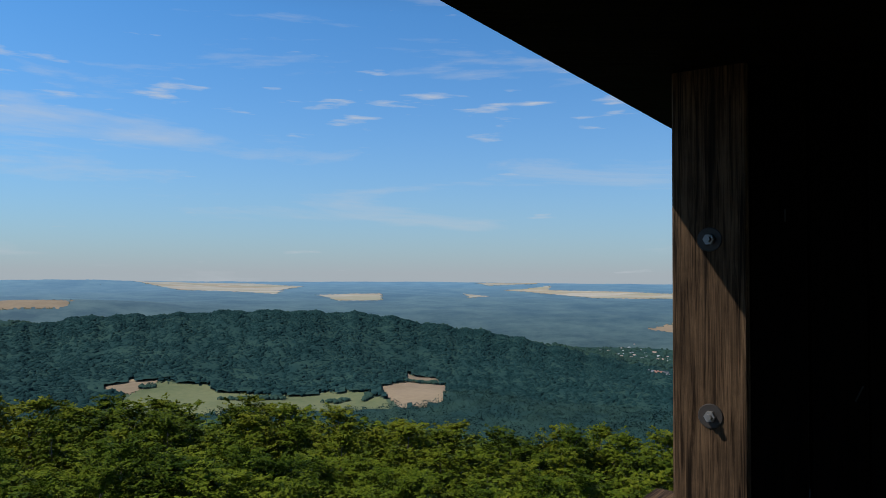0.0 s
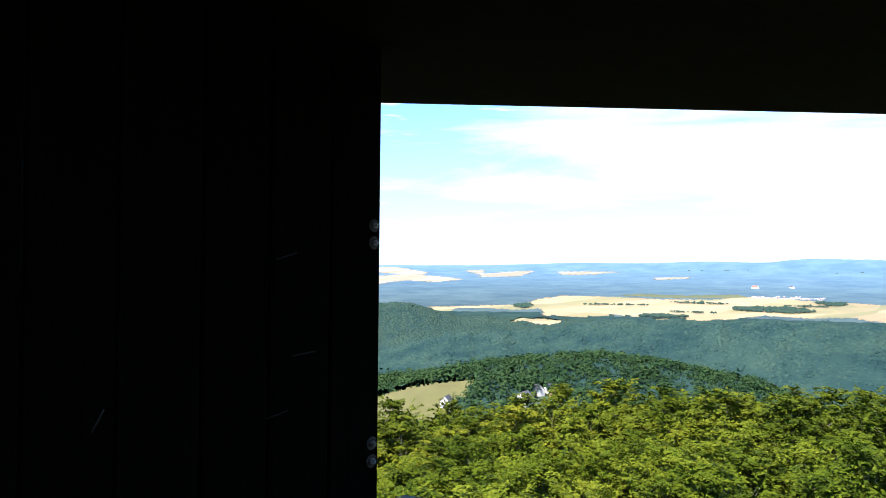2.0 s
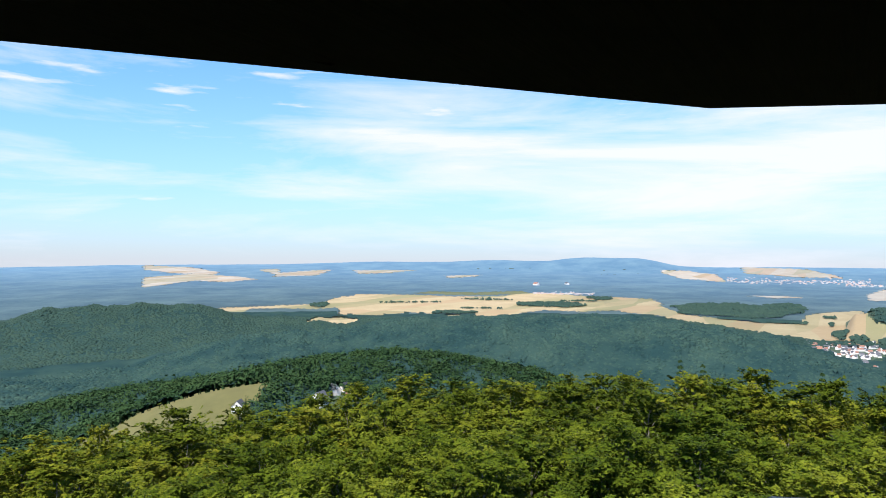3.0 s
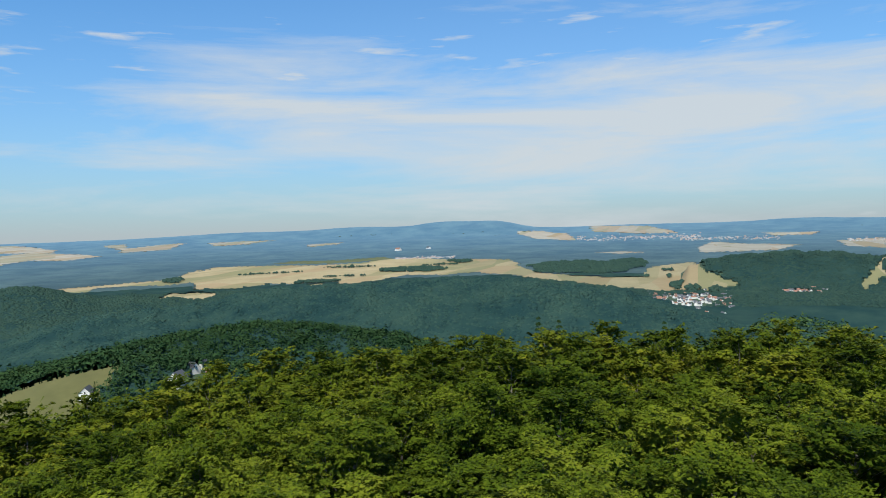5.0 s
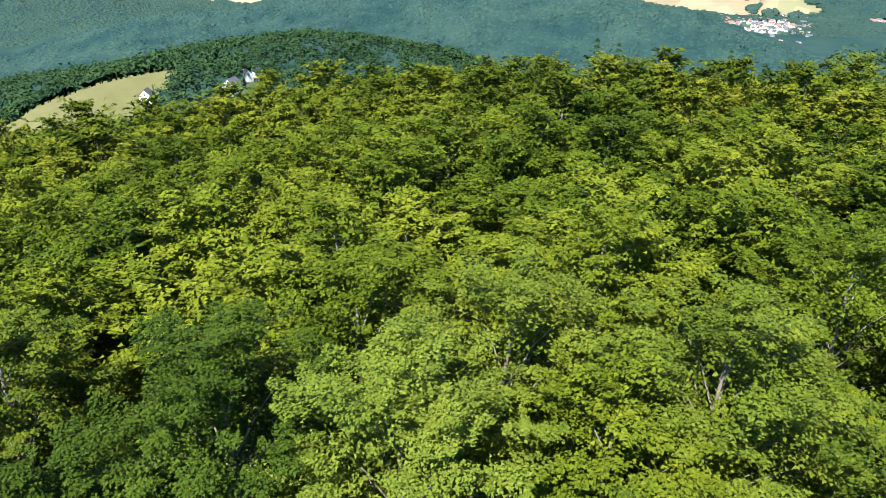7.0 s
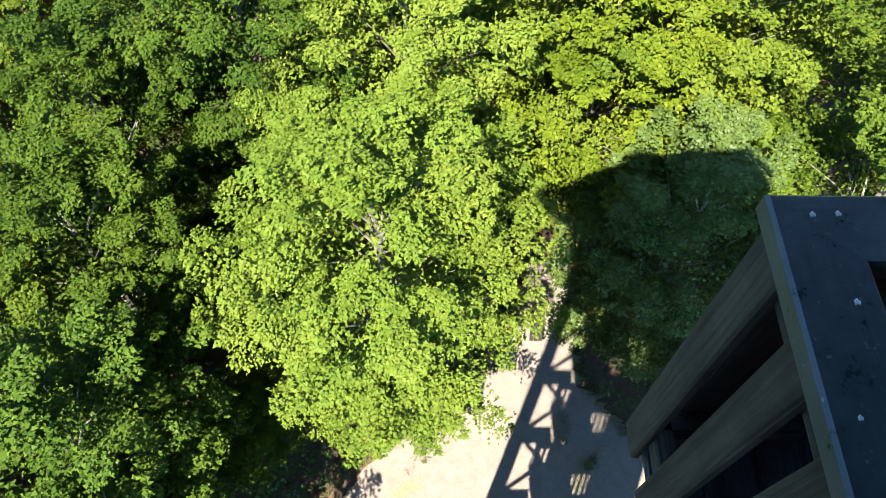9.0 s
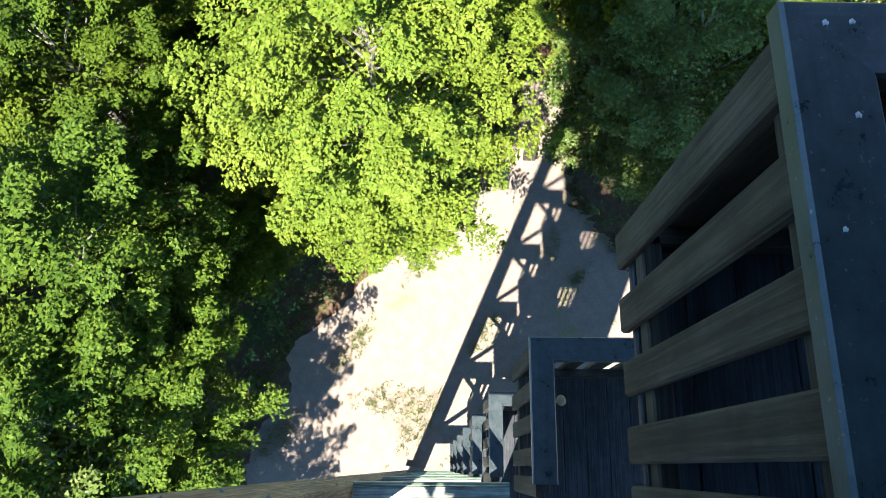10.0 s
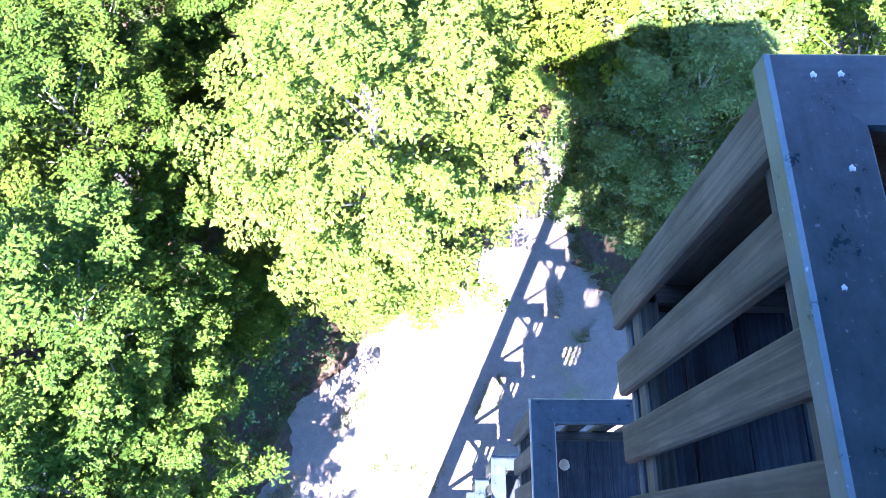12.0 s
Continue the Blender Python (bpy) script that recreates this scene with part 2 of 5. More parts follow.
POST_WOOD = wood_material("post_timber", (0.022, 0.012, 0.006), (0.160, 0.098, 0.054), 1.0, 0.85, 0.85, 0.15)
RAIL_WOOD = glazed_material("handrail_timber", (0.019, 0.028, 0.031), (0.064, 0.082, 0.084))
FASCIA_WOOD = glazed_material("green_fascia_timber", (0.075, 0.115, 0.085), (0.165, 0.225, 0.165), 0.35, (0.05, 0.07, 0.02))
WORN_RAIL = wood_material("worn_rail_timber", (0.10, 0.115, 0.088), (0.28, 0.305, 0.245), 0.5, 0.65, 0.8)
SLAT_WOOD = wood_material("slat_timber", (0.025, 0.0215, 0.015), (0.072, 0.062, 0.046), 0.5, 0.75, 0.45)
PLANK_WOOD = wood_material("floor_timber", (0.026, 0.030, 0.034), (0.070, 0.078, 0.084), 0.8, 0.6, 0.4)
# near-black timber: the cabin's shade is put into its colour
DARK_WOOD = wood_material("shade_dark_timber", (0.003, 0.0025, 0.002), (0.008, 0.0055, 0.004), 0.8, 0.9, 0.5, 0.04)
# paler planks for the lower floors: sunlight is put into the colour
SUNLIT_WOOD = wood_material("sunlit_plank_timber", (0.2200, 0.2348, 0.1953), (0.4600, 0.4841, 0.3999), 0.5, 0.6, 0.6)
LEG_WOOD = wood_material("leg_timber", (0.12, 0.080, 0.043), (0.33, 0.235, 0.135), 0.6, 0.8, 0.6)


def plain_material(name, colour, rough=0.6, metal=0.0, spread=0.25, scale=8.0):
    m, n, link, bsdf = material(name, rough, metal)
    co = n.new("ShaderNodeTexCoord")
    a = noise_node(n, link, scale, 5, 0.6, co.outputs["Object"])
    r = ramp_node(n, [(0.3, tuple(c * (1 - spread) for c in colour)), (0.7, tuple(min(1, c * (1 + spread)) for c in colour))])
    link.new(a.outputs["Fac"], r.inputs[0])
    link.new(r.outputs[0], bsdf.inputs["Base Color"])
    return m


STEEL = plain_material("galvanised_steel", (0.30, 0.29, 0.28), 0.5, 0.7)
RUST = plain_material("dark_washer", (0.045, 0.038, 0.034), 0.6, 0.2)
PLASTER = plain_material("white_plaster", (0.78, 0.77, 0.74), 0.8, 0, 0.06)
SLATE = plain_material("slate_roof", (0.10, 0.11, 0.13), 0.6, 0, 0.2)
TILE = plain_material("red_tile_roof", (0.30, 0.16, 0.12), 0.8, 0, 0.2)
PALE_WALL = plain_material("far_plaster", (0.55, 0.52, 0.48), 0.8, 0, 0.1)
# paler roofs for the far villages: haze is put into the colour
PALE_TILE = plain_material("hazed_tile_roof", (0.42, 0.30, 0.26), 0.8, 0, 0.2)
PALE_SLATE = plain_material("hazed_slate_roof", (0.33, 0.36, 0.40), 0.6, 0, 0.2)
CONCRETE = plain_material("weathered_concrete", (0.30, 0.29, 0.27), 0.9, 0, 0.2, 12)
SCRATCH = plain_material("scratched_wood", (0.018, 0.018, 0.017), 0.9, 0, 0.3, 80)
CHALK = plain_material("pale_scratch", (0.55, 0.55, 0.52), 0.9, 0, 0.2, 60)
GLASS = plain_material("window_glass", (0.03, 0.035, 0.04), 0.1, 0, 0.1)

# ---- geometry helpers ----
def part(name, bm, mat, parent=None, label=""):
    me = bpy.data.meshes.new(name)
    bm.to_mesh(me)
    bm.free()
    me.materials.append(mat)
    ob = new(name, me)
    ob.parent = parent
    if label:
        ob["label"] = label
    return ob


def array_mesh(name, verts, faces, mat, smooth=False):
    """A mesh from number arrays; all faces have the same corner count."""
    me = bpy.data.meshes.new(name)
    k = faces.shape[1]
    me.vertices.add(len(verts))
    me.vertices.foreach_set("co", np.ascontiguousarray(verts, dtype=np.float32).ravel())
    me.loops.add(faces.size)
    me.loops.foreach_set("vertex_index", np.ascontiguousarray(faces, dtype=np.int32).ravel())
    me.polygons.add(len(faces))
    me.polygons.foreach_set("loop_start", np.arange(0, faces.size, k, dtype=np.int32))
    me.polygons.foreach_set("use_smooth", np.full(len(faces), smooth))
    me.update(calc_edges=True)
    me.materials.append(mat)
    return me


rng = np.random.default_rng(7)


def around(az, r):
    a = np.radians(az)
    return np.sin(a) * r, np.cos(a) * r


# ---- the land ----
# hills: bearing, distance, height of the ground on the crest, half width across and along the line of sight
HILLS = [
    (-31, 1700, -80, 220, 260),
    (-27, 2600, -70, 500, 250),
    (97, 350, -27, 60, 70),        # shoulder of the tower's own hill
    (74.5, 4700, 50, 190, 260),    # far plateau
    (71.5, 4720, 60, 420, 260),
    (64, 4750, 38, 560, 260),
    (55, 4750, 26, 560, 260),
    (98, 4750, 22, 480, 260),
    (88, 4800, 6, 500, 260),
    (-27, 4500, -22, 600, 260),
]
RIDGES = []


def ridge(far, deep, trees, *skyline):
    """Notes a long ridge: its distance, half depth and tree height, then bearing and rise of the skyline along its crest."""
    RIDGES.append((far, deep, trees, skyline))


ridge(372, 62, 1.0, (30, -14), (35.5, -11.9), (36.8, -11.2), (41, -10.0), (43, -9.65), (46.3, -9.25), (49, -9.95), (51, -9.9), (53, -10.1), (58, -12.0))
ridge(560, 95, 6.0, (26, -11), (36.9, -9.25), (40.4, -8.96), (44, -8.5), (47.9, -7.65), (52, -7.2), (56.3, -6.85), (61.5, -7.42), (67.4, -8.5), (72, -10.5))
ridge(1060, 190, 7.0, (33, -9.6), (37, -7.99), (40.5, -6.71), (44.1, -5.6), (48, -5.25), (52, -5.1), (56.3, -4.4), (60.7, -4.27), (65.2, -4.0), (69.7, -3.68), (72, -3.64), (76.4, -3.95), (80.8, -4.8), (85, -5.5), (89.2, -6.87), (93.2, -8.2))
ridge(1640, 190, 7.0, (24, -5.4), (31, -3.3), (37.2, -3.13), (40.6, -3.26), (42, -3.35), (43.6, -4.1), (46, -4.3), (54, -4.6), (58, -5.2))
ridge(1760, 130, 7.0, (88.6, -4.9), (89.6, -3.3), (91.1, -2.75), (94.8, -2.4), (98.4, -2.34), (103, -2.7), (110, -3.5))
ridge(1300, 300, 7.0, (-46, -5.0), (-30, -3.7), (-25.3, -3.3), (-20, -3.1), (-15.3, -2.95), (-10.2, -2.66), (-5, -3.14), (0.4, -4.0), (5.8, -4.8), (11.1, -5.65), (15.4, -6.7), (19, -7.5), (24, -8.6))

FLOOR_R = [0, 600, 1000, 1400, 1750, 2500, 3000, 3600, 4300, 4900]
FLOOR_RIGHT = [-90, -110, -145, -120, -112, -95, -80, -62, -28, 0]
FLOOR_LEFT = [-90, -112, -118, -158, -180, -118, -94, -78, -60, -38]


def smooth_step(v, a, b):
    k = np.clip((v - a) / (b - a), 0, 1)
    return k * k * (3 - 2 * k)


def land(x, y):
    """Height of the ground."""
    x, y = np.asarray(x, float), np.asarray(y, float)
    r = np.hypot(x, y)
    az = np.degrees(np.arctan2(x, y))
    # the hilltop, which dips most towards bearing 18
    brow = -2.4 - 9.0 * np.exp(-((az - 20) / 42) ** 2)
    top = brow * smooth_step(r, 12, 88) - 0.12 * np.clip(r - 105, 0, None) * (1 + 0.5 * np.exp(-((az - 18) / 42) ** 2))
    side = smooth_step(az, 20, 42) * (1 - smooth_step(az, 130, 170))
    low = np.interp(r, FLOOR_R, FLOOR_RIGHT) * side + np.interp(r, FLOOR_R, FLOOR_LEFT) * (1 - side)
    k = smooth_step(r, 130, 560)
    base = top * (1 - k) + low * k
    for b, d, h, wide, deep in HILLS:
        hx, hy = around(b, d)
        s, c = math.sin(radians(b)), math.cos(radians(b))
        across, along = (x - hx) * c - (y - hy) * s, (x - hx) * s + (y - hy) * c
        base = base + np.maximum(h - base, 0) * np.exp(-(across / wide) ** 2 - (along / deep) ** 2)
    for d, deep, trees, line in RIDGES:
        h = EYE + d * np.tan(np.radians(np.interp(az, [q[0] for q in line], [q[1] for q in line], left=-40, right=-40))) - trees
        h = h + (1.9 * np.sin(az * 1.9 + d) + 1.2 * np.sin(az * 4.3)) * smooth_step(d, 350, 1300)
        base = base + np.maximum(h - base, 0) * np.exp(-((r - d) / deep) ** 2)
    wave = 5 * np.sin(x / 83 + 1.3) * np.sin(y / 97 + 0.4) + 3 * np.sin(x / 41 + y / 57)
    rolls = 2.5 * np.sin(r / 125 + 2.5 * np.sin(az / 9)) * smooth_step(r, 2400, 2900)
    return base + rolls + wave * smooth_step(r, 420, 900) * (1 - 0.75 * smooth_step(r, 1150, 1500))


def valley_floor(az, r):
    """The low ground without the hills on it."""
    side = smooth_step(az, 20, 42) * (1 - smooth_step(az, 130, 170))
    return np.interp(r, FLOOR_R, FLOOR_RIGHT) * side + np.interp(r, FLOOR_R, FLOOR_LEFT) * (1 - side)


def reach(az, dip):
    """How far off the low ground lies at a bearing and a dip below the eye's level."""
    r = np.geomspace(620, 4880, 400)
    e = np.maximum.accumulate(np.degrees(np.arctan2(valley_floor(az, r) + 1.5 - EYE, r)) + np.arange(400) * 1e-5)
    return float(np.interp(dip, e, r))


def ground_material():
    """Forest floor of brown leaf litter with moss, and grassland beyond the hilltop."""
    m, n, link, bsdf = material("forest_floor", 0.95)
    geo = n.new("ShaderNodeNewGeometry")
    fine = noise_node(n, link, 5.0, 8, 0.72, geo.outputs["Position"])
    wide = noise_node(n, link, 0.4, 5, 0.6, geo.outputs["Position"])
    soil = ramp_node(n, [(0.3, (0.055, 0.032, 0.018)), (0.7, (0.150, 0.090, 0.052))])
    link.new(fine.outputs["Fac"], soil.inputs[0])
    moss = ramp_node(n, [(0.3, (0.03, 0.045, 0.012)), (0.7, (0.08, 0.10, 0.03))])
    link.new(fine.outputs["Fac"], moss.inputs[0])
    mask = ramp_node(n, [(0.50, (0, 0, 0)), (0.62, (1, 1, 1))])
    link.new(wide.outputs["Fac"], mask.inputs[0])
    near = mixed(n, link, soil.outputs[0], moss.outputs[0], mask.outputs[0])
    far = n.new("ShaderNodeVectorMath")
    far.operation = "LENGTH"
    link.new(geo.outputs["Position"], far.inputs[0])
    span = n.new("ShaderNodeMapRange")
    span.inputs["From Min"].default_value, span.inputs["From Max"].default_value = 120, 300
    link.new(far.outputs["Value"], span.inputs["Value"])
    grass = ramp_node(n, [(0.3, (0.030, 0.062, 0.040)), (0.7, (0.062, 0.105, 0.062))])
    link.new(noise_node(n, link, 0.03, 6, 0.6, geo.outputs["Position"]).outputs["Fac"], grass.inputs[0])
    link.new(mixed(n, link, near, grass.outputs[0], span.outputs[0]), bsdf.inputs["Base Color"])
    bumped(n, link, bsdf, fine.outputs["Fac"], 0.6, 0.04)
    return m


def gravel_material():
    """Trodden sandy gravel with thin grass and small stones."""
    m, n, link, bsdf = material("sandy_gravel", 0.95)
    geo = n.new("ShaderNodeNewGeometry")
    grit = noise_node(n, link, 22.0, 8, 0.75, geo.outputs["Position"])
    fine = noise_node(n, link, 2.6, 8, 0.7, geo.outputs["Position"])
    wide = noise_node(n, link, 0.36, 6, 0.62, geo.outputs["Position"])
    sand = ramp_node(n, [(0.3, (0.165, 0.128, 0.098)), (0.7, (0.33, 0.268, 0.215))])
    link.new(mixed(n, link, grit.outputs["Fac"], fine.outputs["Fac"], 0.5), sand.inputs[0])
    grass = ramp_node(n, [(0.3, (0.10, 0.12, 0.03)), (0.7, (0.27, 0.27, 0.10))])
    link.new(grit.outputs["Fac"], grass.inputs[0])
    mask = ramp_node(n, [(0.56, (0, 0, 0)), (0.68, (1, 1, 1))])
    link.new(mixed(n, link, wide.outputs["Fac"], fine.outputs["Fac"], 0.3), mask.inputs[0])
    link.new(mixed(n, link, sand.outputs[0], grass.outputs[0], mask.outputs[0]), bsdf.inputs["Base Color"])
    bumped(n, link, bsdf, grit.outputs["Fac"], 0.5, 0.02)
    return m


def field_material(name, a, b, green=0.0):
    """Cropland: tone by field, broad patches, stripes of the plough and, where asked, greener stands."""
    m, n, link, bsdf = material(name, 0.95)
    geo, info = n.new("ShaderNodeNewGeometry"), n.new("ShaderNodeObjectInfo")
    wide = noise_node(n, link, 0.012, 5, 0.6, geo.outputs["Position"])
    fine = noise_node(n, link, 0.15, 5, 0.6, geo.outputs["Position"])
    f = mixed(n, link, wide.outputs["Color"], fine.outputs["Color"], 0.35)
    r = ramp_node(n, [(0.36, a), (0.62, b)])
    link.new(f, r.inputs[0])
    col = r.outputs[0]
    if green:
        mp = n.new("ShaderNodeMapping")
        mp.inputs["Rotation"].default_value = (0, 0, radians(-28))
        mp.inputs["Scale"].default_value = (0.0022, 0.014, 0.01)
        link.new(geo.outputs["Position"], mp.inputs[0])
        cells = n.new("ShaderNodeTexVoronoi")
        cells.inputs["Scale"].default_value = 1.0
        link.new(mp.outputs[0], cells.inputs["Vector"])
        pick = n.new("ShaderNodeSeparateColor")
        link.new(cells.outputs["Color"], pick.inputs[0])
        stand = ramp_node(n, [(0.45, (0, 0, 0)), (0.75, (green, green, green))])
        link.new(pick.outputs[0], stand.inputs[0])
        col = mixed(n, link, col, (0.20, 0.215, 0.105), stand.outputs[0])
        earth = ramp_node(n, [(0.72, (0, 0, 0)), (0.8, (0.45, 0.45, 0.45))])
        link.new(pick.outputs[1], earth.inputs[0])
        col = mixed(n, link, col, (0.36, 0.25, 0.15), earth.outputs[0])
    tint = ramp_node(n, [(0.0, (0.85, 0.87, 0.85)), (1.0, (1.08, 1.05, 1.0))])
    link.new(info.outputs["Random"], tint.inputs[0])
    link.new(mixed(n, link, col, tint.outputs[0], 1.0, "MULTIPLY"), bsdf.inputs["Base Color"])
    return m


GROUND = ground_material()
GRAVEL = gravel_material()
STUBBLE = field_material("stubble", (0.310, 0.262, 0.155), (0.440, 0.378, 0.240), 0.75)
PASTURE = field_material("pasture", (0.077, 0.107, 0.047), (0.163, 0.181, 0.086))
MEADOW = field_material("dry_meadow", (0.082, 0.090, 0.033), (0.133, 0.136, 0.052))
# far stubble, paler and greyer with haze put into the crop's colour
STUBBLE_FAR = field_material("hazed_stubble", (0.32, 0.305, 0.27), (0.45, 0.43, 0.39), 0.45)

STUBBLE_DRY = field_material("dry_stubble", (0.20, 0.15, 0.10), (0.30, 0.235, 0.165))


def build_ground():
    ring = np.concatenate([np.linspace(0.5, 40, 30), np.geomspace(42, 4950, 230)])
    azs = np.concatenate([np.linspace(-45, 120, 331), np.linspace(120, 315, 60)[1:-1]])
    rr, aa = np.meshgrid(ring, azs, indexing="ij")
    x, y = around(aa, rr)
    z = land(x, y)
    na = len(azs)
    v = np.stack([x, y, z], -1).reshape(-1, 3)
    i, j = np.meshgrid(np.arange(len(ring) - 1), np.arange(na), indexing="ij")
    a, b = i * na + j, i * na + (j + 1) % na
    f = np.stack([a, a + na, b + na, b], -1).reshape(-1, 4)
    me = array_mesh("ground", v, f[:, ::-1], GROUND, True)
    ob = new("ground", me)
    return tagged(ob, "bare earth and grass of the hilltop and far lowland", "ground", kind="structure")


ground = build_ground()


def build_clearing():
    """The trodden gravel round the tower's foot and the path that leaves it."""
    f, s = Vector((math.sin(radians(66)), math.cos(radians(66)))), Vector((math.sin(radians(156)), math.cos(radians(156))))
    rows, bite = [], random.Random(5)
    for k in range(241):
        ahead = -6 + 20 * k / 240
        mid = 0.9 + 0.24 * max(ahead, 0) if ahead > 0 else 0.5
        half = 1.1 + 6.6 / (1 + math.exp((ahead - 7.0) * 0.8))
        left = mid - half * 0.86 * (1 + 0.05 * math.sin(ahead * 2.1)) - 0.05 * math.sin(ahead * 9.7) - 0.05 * bite.uniform(-1, 1)
        right = mid + half * (0.9 + 0.05 * math.sin(ahead * 1.7 + 1)) + 0.16 * math.sin(ahead * 8.3) + 0.22 * bite.uniform(-1, 1)
        rows.append([(left + (right - left) * q / 12, ahead) for q in range(13)])
    v = []
    for row in rows:
        for right, ahead in row:
            p = Vector((1.84, 0.72)) + s * right + f * ahead
            v.append((p.x, p.y, float(land(p.x, p.y)) + 0.03))
    i, j = np.meshgrid(np.arange(240), np.arange(12), indexing="ij")
    a = (i * 13 + j).ravel()
    faces = np.stack([a, a + 1, a + 14, a + 13], -1)
    ob = new("pavement", array_mesh("clearing", np.array(v), faces, GRAVEL, True))
    return tagged(ob, "pale sandy gravel clearing and path with thin grass", "path", kind="structure")


build_clearing()

FIELDS = []


def plot(crop, *corners):
    """Notes a field: its crop, and its corners as bearing and dip below the eye's level."""
    FIELDS.append((crop, corners))


plot(PASTURE, (-22.8, -9.91), (-21.9, -9.15), (-19.9, -8.8), (-16.3, -9.07), (-15.8, -9.36), (-9.3, -9.61), (-8.0, -9.48), (-4.9, -9.63), (-2.7, -10.35), (-2.7, -10.84), (-18.0, -10.67))
plot(STUBBLE, (-24.3, -8.96), (-23.4, -8.71), (-21.2, -8.62), (-19.9, -8.8), (-21.9, -9.15))
plot(STUBBLE, (-1.4, -8.47), (1.1, -8.47), (1.3, -9.04), (-1.6, -9.11))
plot(STUBBLE, (-3.5, -9.47), (-1.3, -9.15), (1.7, -9.15), (1.6, -10.67), (-2.0, -10.78))
plot(STUBBLE, (-34, -2.7), (-25.7, -3.07), (-26.4, -3.41), (-34, -3.4))
plot(STUBBLE, (-34, -4.1), (-30.7, -4.13), (-28.3, -4.37), (-30.7, -5.03), (-34, -5.2))
plot(STUBBLE, (-8.5, -1.73), (-3.4, -1.67), (-3.4, -2.07), (-6.7, -2.17))
plot(STUBBLE, (-16.1, -1.2), (-11.1, -1.47), (-11.6, -1.7), (-17.1, -1.4))
plot(STUBBLE, (3.1, -1.54), (5.3, -1.8), (3.6, -1.95))
plot(STUBBLE, (6.2, -1.34), (10.0, -0.91), (9.8, -1.26), (19.0, -1.46), (23, -1.2), (24, -1.6), (19.0, -1.8), (13.3, -1.8))
plot(STUBBLE, (17.3, -4.15), (20.8, -3.42), (22, -3.6), (20.8, -4.51))
plot(STUBBLE, (-22.0, -0.95), (-15.5, -0.85), (-9.5, -1.1), (-12.0, -1.45), (-18.0, -1.35))
plot(STUBBLE, (4.0, -0.75), (9.0, -0.6), (9.0, -0.8), (5.0, -0.95))
plot(STUBBLE, (42.5, -3.55), (45.6, -3.46), (49.8, -3.37), (51.2, -2.89), (52.1, -2.67), (51.6, -3.59), (49.8, -3.75), (47.1, -3.64), (44.9, -3.62), (44.3, -3.91), (43.1, -3.91))
plot(STUBBLE, (51.2, -2.98), (53.1, -2.55), (56.8, -2.62), (60.7, -2.69), (64.3, -2.63), (67.0, -2.32), (71.5, -2.54), (72.8, -3.43), (71.0, -3.74), (67.8, -3.69), (66.5, -3.88), (64.2, -4.38), (62.4, -4.31), (61.8, -3.97), (58.9, -4.03), (57.2, -3.95), (54.7, -4.18), (51.8, -4.11), (51.4, -3.58))
plot(PASTURE, (57.3, -2.46), (59.0, -2.27), (62.5, -2.3), (66.1, -2.2), (67.0, -2.36), (64.3, -2.54), (60.7, -2.6))
plot(STUBBLE, (70.1, -2.55), (72.8, -2.53), (76.2, -2.71), (77.1, -3.4), (78.6, -3.88), (83.8, -4.19), (86.0, -4.21), (86.8, -3.57), (88.5, -3.29), (90.1, -3.09), (89.9, -4.03), (90.7, -4.67), (92.1, -4.88), (93.2, -5.0), (90.9, -5.3), (87.2, -5.34), (84.7, -5.16), (81.7, -4.69), (78.6, -4.33), (75.9, -3.92), (73.2, -3.63), (70.5, -3.78))
plot(STUBBLE, (48.8, -4.82), (49.8, -4.55), (51.8, -4.45), (53.4, -4.63), (53.0, -4.86), (51.4, -5.02))
plot(STUBBLE, (59.2, -4.22), (61.1, -4.12), (62.4, -4.31), (61.1, -4.48))
plot(STUBBLE, (76.6, -0.62), (78.7, -0.55), (80.5, -0.75), (81.3, -1.27), (78.2, -1.15))
plot(STUBBLE, (82.4, -0.28), (86.9, -0.45), (88.9, -0.89), (86.0, -0.91), (82.6, -0.64))
plot(STUBBLE, (90.3, -2.03), (91.3, -1.63), (94.0, -1.76), (97.4, -1.98), (95.9, -2.29), (92.5, -2.4), (90.5, -2.46))
plot(STUBBLE, (82.6, -2.23), (84.7, -2.23), (86.4, -2.39), (84.5, -2.44))
plot(STUBBLE, (94.8, -1.03), (98.5, -1.0), (98.1, -1.27), (95.6, -1.3))
plot(STUBBLE, (99.5, -1.65), (102.5, -1.51), (102.5, -2.28), (100.2, -2.14))
plot(STUBBLE, (100.8, -5.07), (102.4, -4.39), (102.4, -4.77), (101.2, -5.22))
plot(STUBBLE, (37.2, -1.3), (41.1, -0.91), (45.3, -1.41), (43.2, -1.55), (40.7, -1.48), (37.1, -1.98))
plot(STUBBLE, (45.4, -0.68), (46.9, -0.61), (47.0, -0.86), (48.4, -0.75), (51.1, -0.68), (49.9, -1.01), (47.2, -1.16), (46.5, -1.21), (46.8, -0.98))
plot(STUBBLE, (52.7, -0.72), (57.8, -0.66), (55.6, -0.9), (53.1, -0.92))
plot(STUBBLE, (59.9, -1.06), (63.0, -0.98), (62.5, -1.1), (60.3, -1.21))
plot(STUBBLE, (37.2, -0.18), (39.1, -0.4), (42.5, -0.81), (42.1, -0.99), (39.1, -0.9), (37.2, -0.7))
